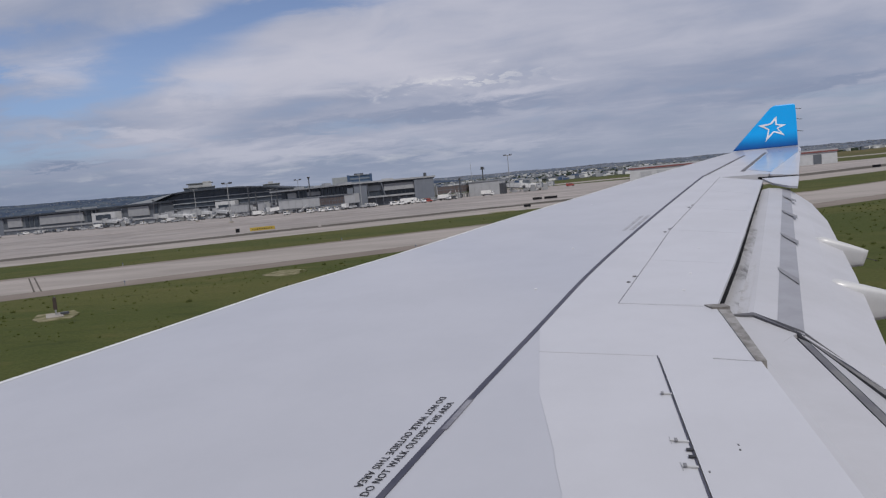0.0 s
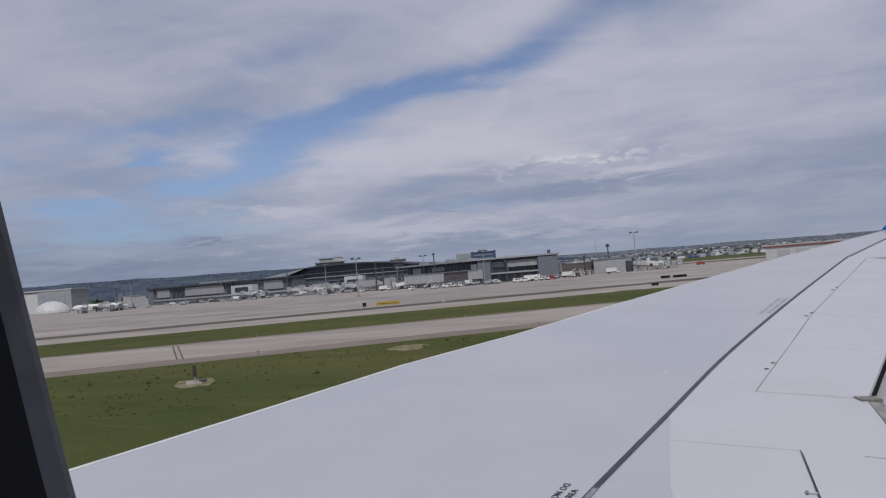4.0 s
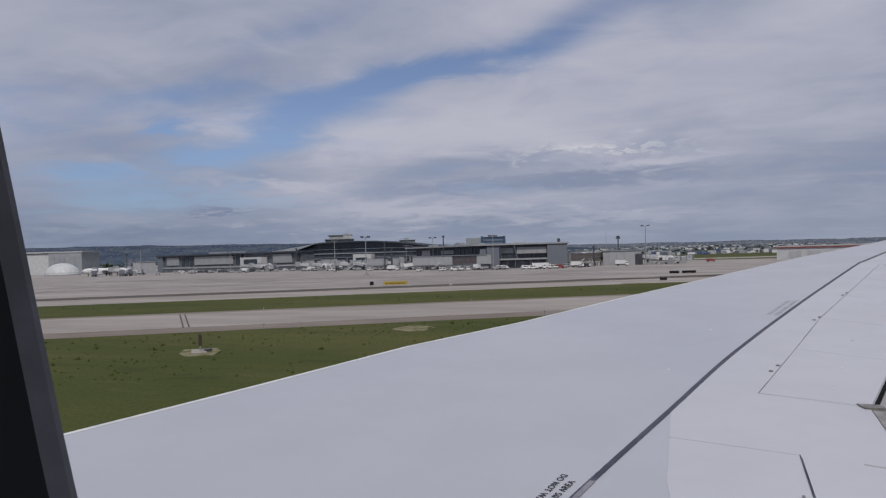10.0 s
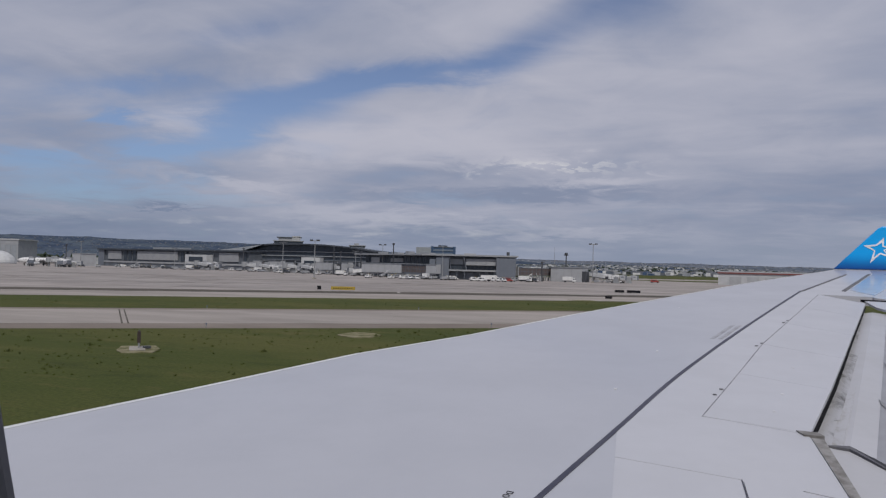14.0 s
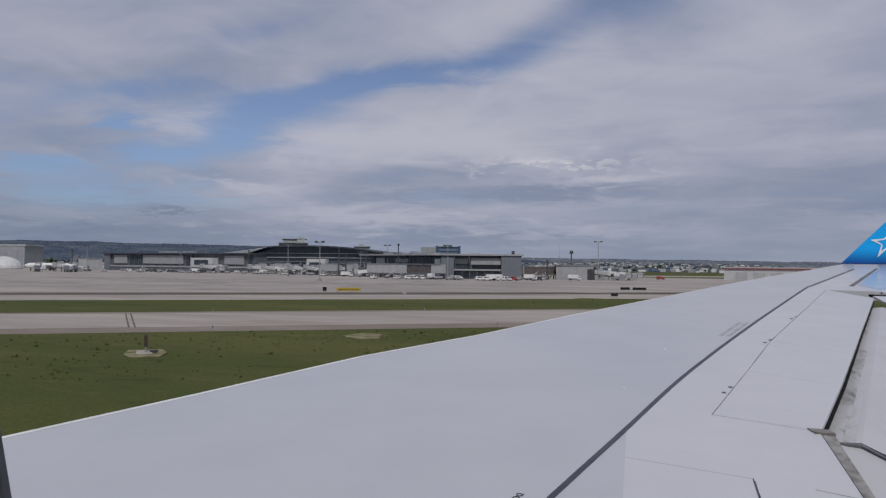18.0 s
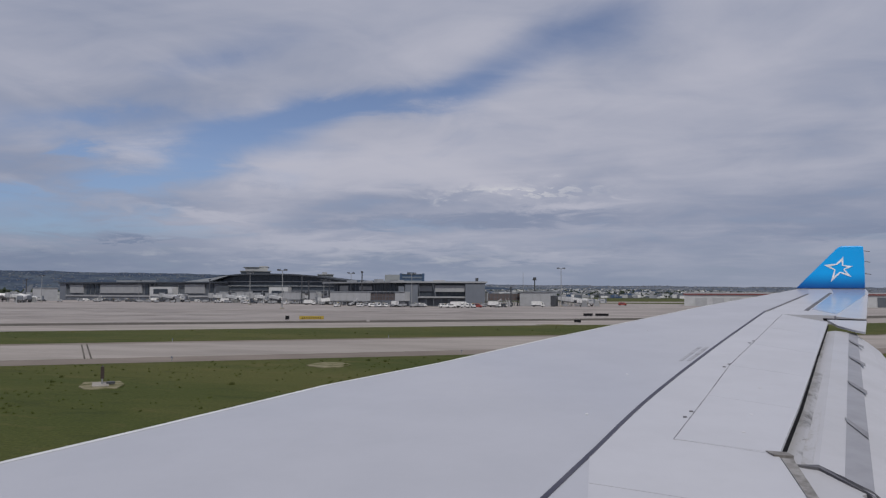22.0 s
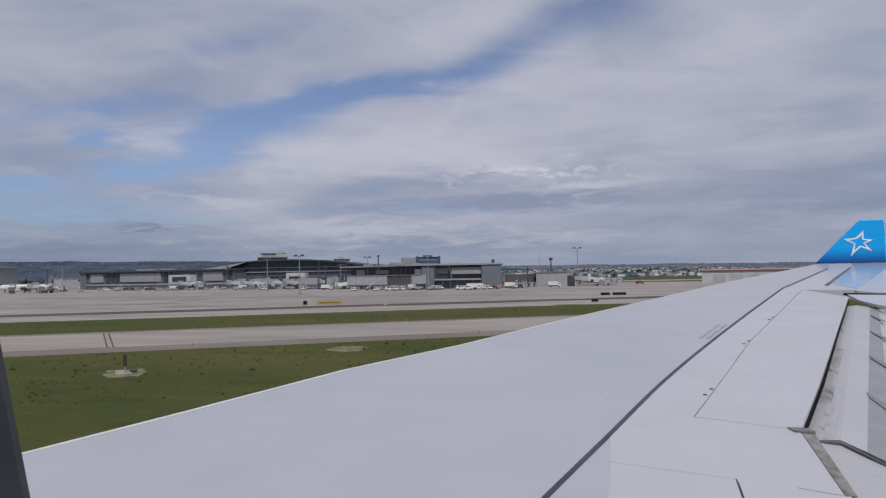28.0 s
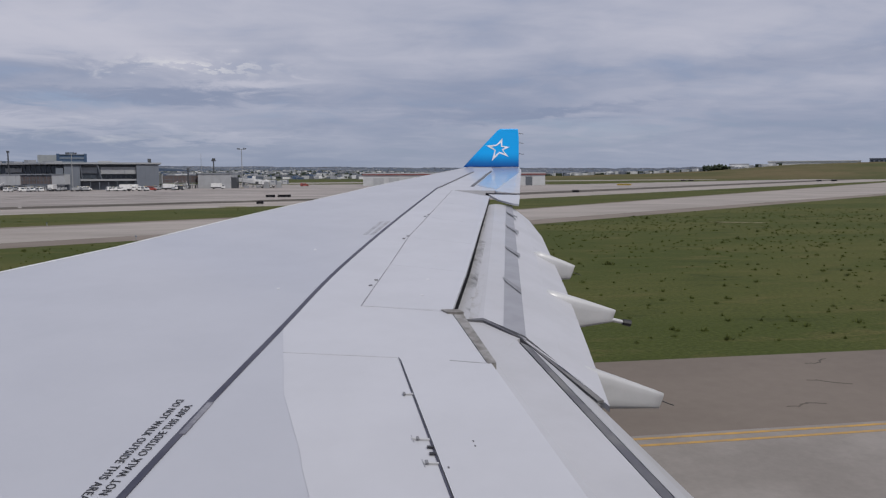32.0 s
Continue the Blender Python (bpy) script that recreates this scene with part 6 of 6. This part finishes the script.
def near_grass(r):
    return lane(r.uniform(-80, 150), r.uniform(46, 77))


def aft_grass(r):
    return (r.uniform(12, 190), r.uniform(27, 110))


def verge_grass(r):
    return lane(r.uniform(-150, 250), r.uniform(111, 144))


def free(where):
    """Keeps tufts off the pavements."""
    def pick(r):
        while True:
            x, y = where(r)
            c, s = math.cos(radians(LANE)), math.sin(radians(LANE))
            v = -x * s + y * c
            aft = (x - 26.4) * math.sin(radians(37.3)) - (y - 95.9) * math.cos(radians(37.3))
            if y > 26 and (v < 77 and (x < 0 or aft > 1) or 111 < v < 144 and x < 0):
                return x, y
    return pick


tufts("grass_tufts", 190, free(near_grass), 0.20, 3)
tufts("grass_tufts", 1500, free(near_grass), 0.11, 4, GRASS_PALE)
tufts("grass_tufts", 130, free(aft_grass), 0.20, 5)
tufts("grass_tufts", 3600, free(aft_grass), 0.15, 6, GRASS_PALE)
tufts("grass_tufts", 30, free(aft_grass), 0.42, 15)
tufts("grass_tufts", 260, free(verge_grass), 0.15, 7)


# ---- distance ----
def crest(heights, rough, seed, b):
    h = float(np.interp(b, [p[0] for p in heights], [p[1] for p in heights]))
    return h + rough * (noise.noise(Vector((b * 0.35, seed, 0))) + 0.5 * noise.noise(Vector((b * 1.3, seed, 3))) + 0.22 * noise.noise(Vector((b * 6.0, seed, 9))))


def ridge(name, far, heights, mat, label, rough, seed, foot=0.0, deep=500):
    """A long hill: heights are (bearing, metres)."""
    bm = bmesh.new()
    rows = []
    n = 260
    b0, b1 = heights[0][0], heights[-1][0]
    for i in range(n + 1):
        b = b0 + (b1 - b0) * i / n
        h = crest(heights, rough, seed, b)
        rows.append([bm.verts.new(at(b, far, foot)), bm.verts.new(at(b, far + deep * 0.3, h * 0.45)), bm.verts.new(at(b, far + deep * 0.65, h * 0.8)), bm.verts.new(at(b, far + deep, h))])
    for p, q in zip(rows, rows[1:]):
        for k in range(3):
            bm.faces.new((p[k], q[k], q[k + 1], p[k + 1])).smooth = True
    bmesh.ops.recalc_face_normals(bm, faces=bm.faces)
    return tagged(ob_from(name, bm, mat), label, "hill", "", "structure")


WOODED = [(-75, 80), (-60, 100), (-45, 108), (-36, 104), (-28, 98), (-20, 76), (-14, 58), (-8, 30), (-4, 2)]
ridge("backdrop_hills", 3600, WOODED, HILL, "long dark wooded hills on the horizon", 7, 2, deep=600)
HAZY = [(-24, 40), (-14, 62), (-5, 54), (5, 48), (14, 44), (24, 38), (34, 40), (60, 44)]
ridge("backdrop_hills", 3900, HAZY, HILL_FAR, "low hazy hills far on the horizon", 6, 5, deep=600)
RISE_TOP = [(4, 1), (15, 3), (19.5, 4.4), (24, 6.5), (28, 10), (34, 19.5), (39, 22.3), (46, 24), (60, 26)]
ridge("field_rise", 900, RISE_TOP, FIELD, "brown grassy rise beyond the taxiways", 0.6, 11, deep=350)


def town(name, count, b0, b1, d0, d1, high, label, mats, seed, lift=None):
    r = random.Random(seed)
    bms = [bmesh.new() for _ in mats]
    for _ in range(count):
        b, d = r.uniform(b0, b1), r.uniform(d0, d1)
        z = lift(b, d) if lift else 0.0
        box(r.choice(bms), at(b, d, z - 1.0), (r.uniform(4, 6 + high), r.uniform(6, 12), 1.0 + r.uniform(0.4, 1.0) * high), -b + r.uniform(-20, 20))
    for bm, mat in zip(bms, mats):
        tagged(ob_from(name, bm, mat), label, "buildings", "", "stuff")


def hillside(b, d):
    return crest(WOODED, 7, 2, b) * float(np.interp((d - 3600) / 600, [0, 0.3, 0.65, 1], [0, 0.45, 0.8, 1]))


def far_hillside(b, d):
    return crest(HAZY, 6, 5, b) * float(np.interp((d - 3900) / 600, [0, 0.3, 0.65, 1], [0, 0.45, 0.8, 1]))


TOWN_TOP = [(-16, 3), (-11, 15), (-4, 19), (2, 17), (7, 12), (12, 5), (16, 2)]
ridge("town_slope", 1100, TOWN_TOP, TOWN_GREEN, "low green slope under the far town", 1.0, 17, deep=1600)


def town_slope(b, d):
    return crest(TOWN_TOP, 1.0, 17, b) * float(np.interp((d - 1100) / 1600, [0, 0.3, 0.65, 1], [0, 0.45, 0.8, 1]))


town("far_town", 2600, -11.5, 10, 1120, 2690, 5.0, "small pale houses and sheds of a far town", [TOWN, CAR_WHITE, PANEL, HOUSE, WHITEW, BLUEG, SLATE, HOUSE_DIM], 8, town_slope)
town("far_town", 600, 4, 33, 1450, 2500, 5.0, "pale houses of a far town beyond the field", [TOWN, LIGHT, PANEL, HOUSE], 18, lambda b, d: crest(RISE_TOP, 0.6, 11, b) * 1.1)
town("field_sheds", 520, 5, 33, 1262, 1420, 5.0, "long pale sheds on the crest of the field", [CAR_WHITE, WHITEW, LIGHT, SLATE, LEAF], 28, lambda b, d: crest(RISE_TOP, 0.6, 11, b))
town("hillside_town", 1300, -58, -16, 3620, 4180, 2.6, "tiny houses strewn over the wooded hillside", [HOUSE, HOUSE_DIM, HOUSE_DIM], 9, hillside)
town("hillside_town", 2600, -15, 34, 3920, 4480, 3.0, "tiny pale houses strewn over the far hillside", [HOUSE, PANEL, HOUSE_DIM], 14, far_hillside)
town("field_sheds", 46, -50, -38, 820, 1400, 7, "low pale sheds beyond the far apron", [TOWN, LIGHT, SLATE], 12)


def woods(name, count, b0, b1, d0, d1, size, label, seed, lift=None):
    r = random.Random(seed)
    verts, faces = [], []
    for _ in range(count):
        b, d = r.uniform(b0, b1), r.uniform(d0, d1)
        p = at(b, d, lift(b, d) if lift else 0.0)
        s = size * r.uniform(0.6, 1.4)
        z0 = p.z
        for _ in range(5):
            cx, cy, cz = p.x + r.gauss(0, s * 0.45), p.y + r.gauss(0, s * 0.45), z0 + s * r.uniform(0.35, 0.9)
            k = s * r.uniform(0.3, 0.5)
            i = len(verts)
            verts += [(cx + k, cy, cz), (cx - k, cy, cz), (cx, cy + k, cz), (cx, cy - k, cz), (cx, cy, cz + k), (cx, cy, cz - k * 0.9)]
            faces += [(i + a, i + b, i + c) for a, b, c in ((0, 2, 4), (2, 1, 4), (1, 3, 4), (3, 0, 4), (2, 0, 5), (1, 2, 5), (3, 1, 5), (0, 3, 5))]
    mesh = bpy.data.meshes.new(name)
    mesh.from_pydata(verts, [], faces)
    mesh.materials.append(LEAF)
    return tagged(new(name, mesh), label, "trees", "", "stuff")


woods("far_trees", 800, -12, 10, 1150, 2650, 3.6, "dark leafy trees among the far town", 21, town_slope)
woods("far_trees", 300, 10, 34, 1260, 2400, 3.6, "dark leafy trees beyond the field", 24)
woods("far_trees", 260, -60, -36, 1500, 3000, 9.0, "dark belt of far trees below the hills", 22)
woods("far_trees", 34, 28.2, 29.4, 1235, 1262, 6.0, "dark clump of trees on the crest of the field", 23, lambda b, d: crest(RISE_TOP, 0.6, 11, b) - 1.0)
ob, w = plot("warehouse", at(32.2, 1300), at(37.8, 1300), "long low white warehouse along the crest of the field", "building")
bit("wall", ob, 0, w, 0, 30, 15, 24.2, CAR_WHITE)
bit("roof", ob, -1, w + 1, -1, 31, 24.2, 25.4, CAR_WHITE)
ob, w = plot("warehouse", at(29.8, 1300), at(31.0, 1302), "small white warehouse on the crest of the field", "building")
bit("wall", ob, 0, w, 0, 25, 9, 21.0, CAR_WHITE)
bit("roof", ob, -0.5, w + 0.5, -0.5, 25.5, 21.0, 21.8, WHITEW)
ob, w = plot("service_building", at(38.3, 1280), at(39.4, 1280), "dark square block on the crest of the field", "building")
bit("wall", ob, 0, w, 0, 14, 18, 27.0, SLATE)
bit("roof", ob, -0.5, w + 0.5, -0.5, 14.5, 27.0, 27.8, DARK_WALL)
for k in range(4):
    bit("window", ob, w * (k + 0.2) / 4, w * (k + 0.8) / 4, -0.2, 0, 22.5, 25.0, GLASS)
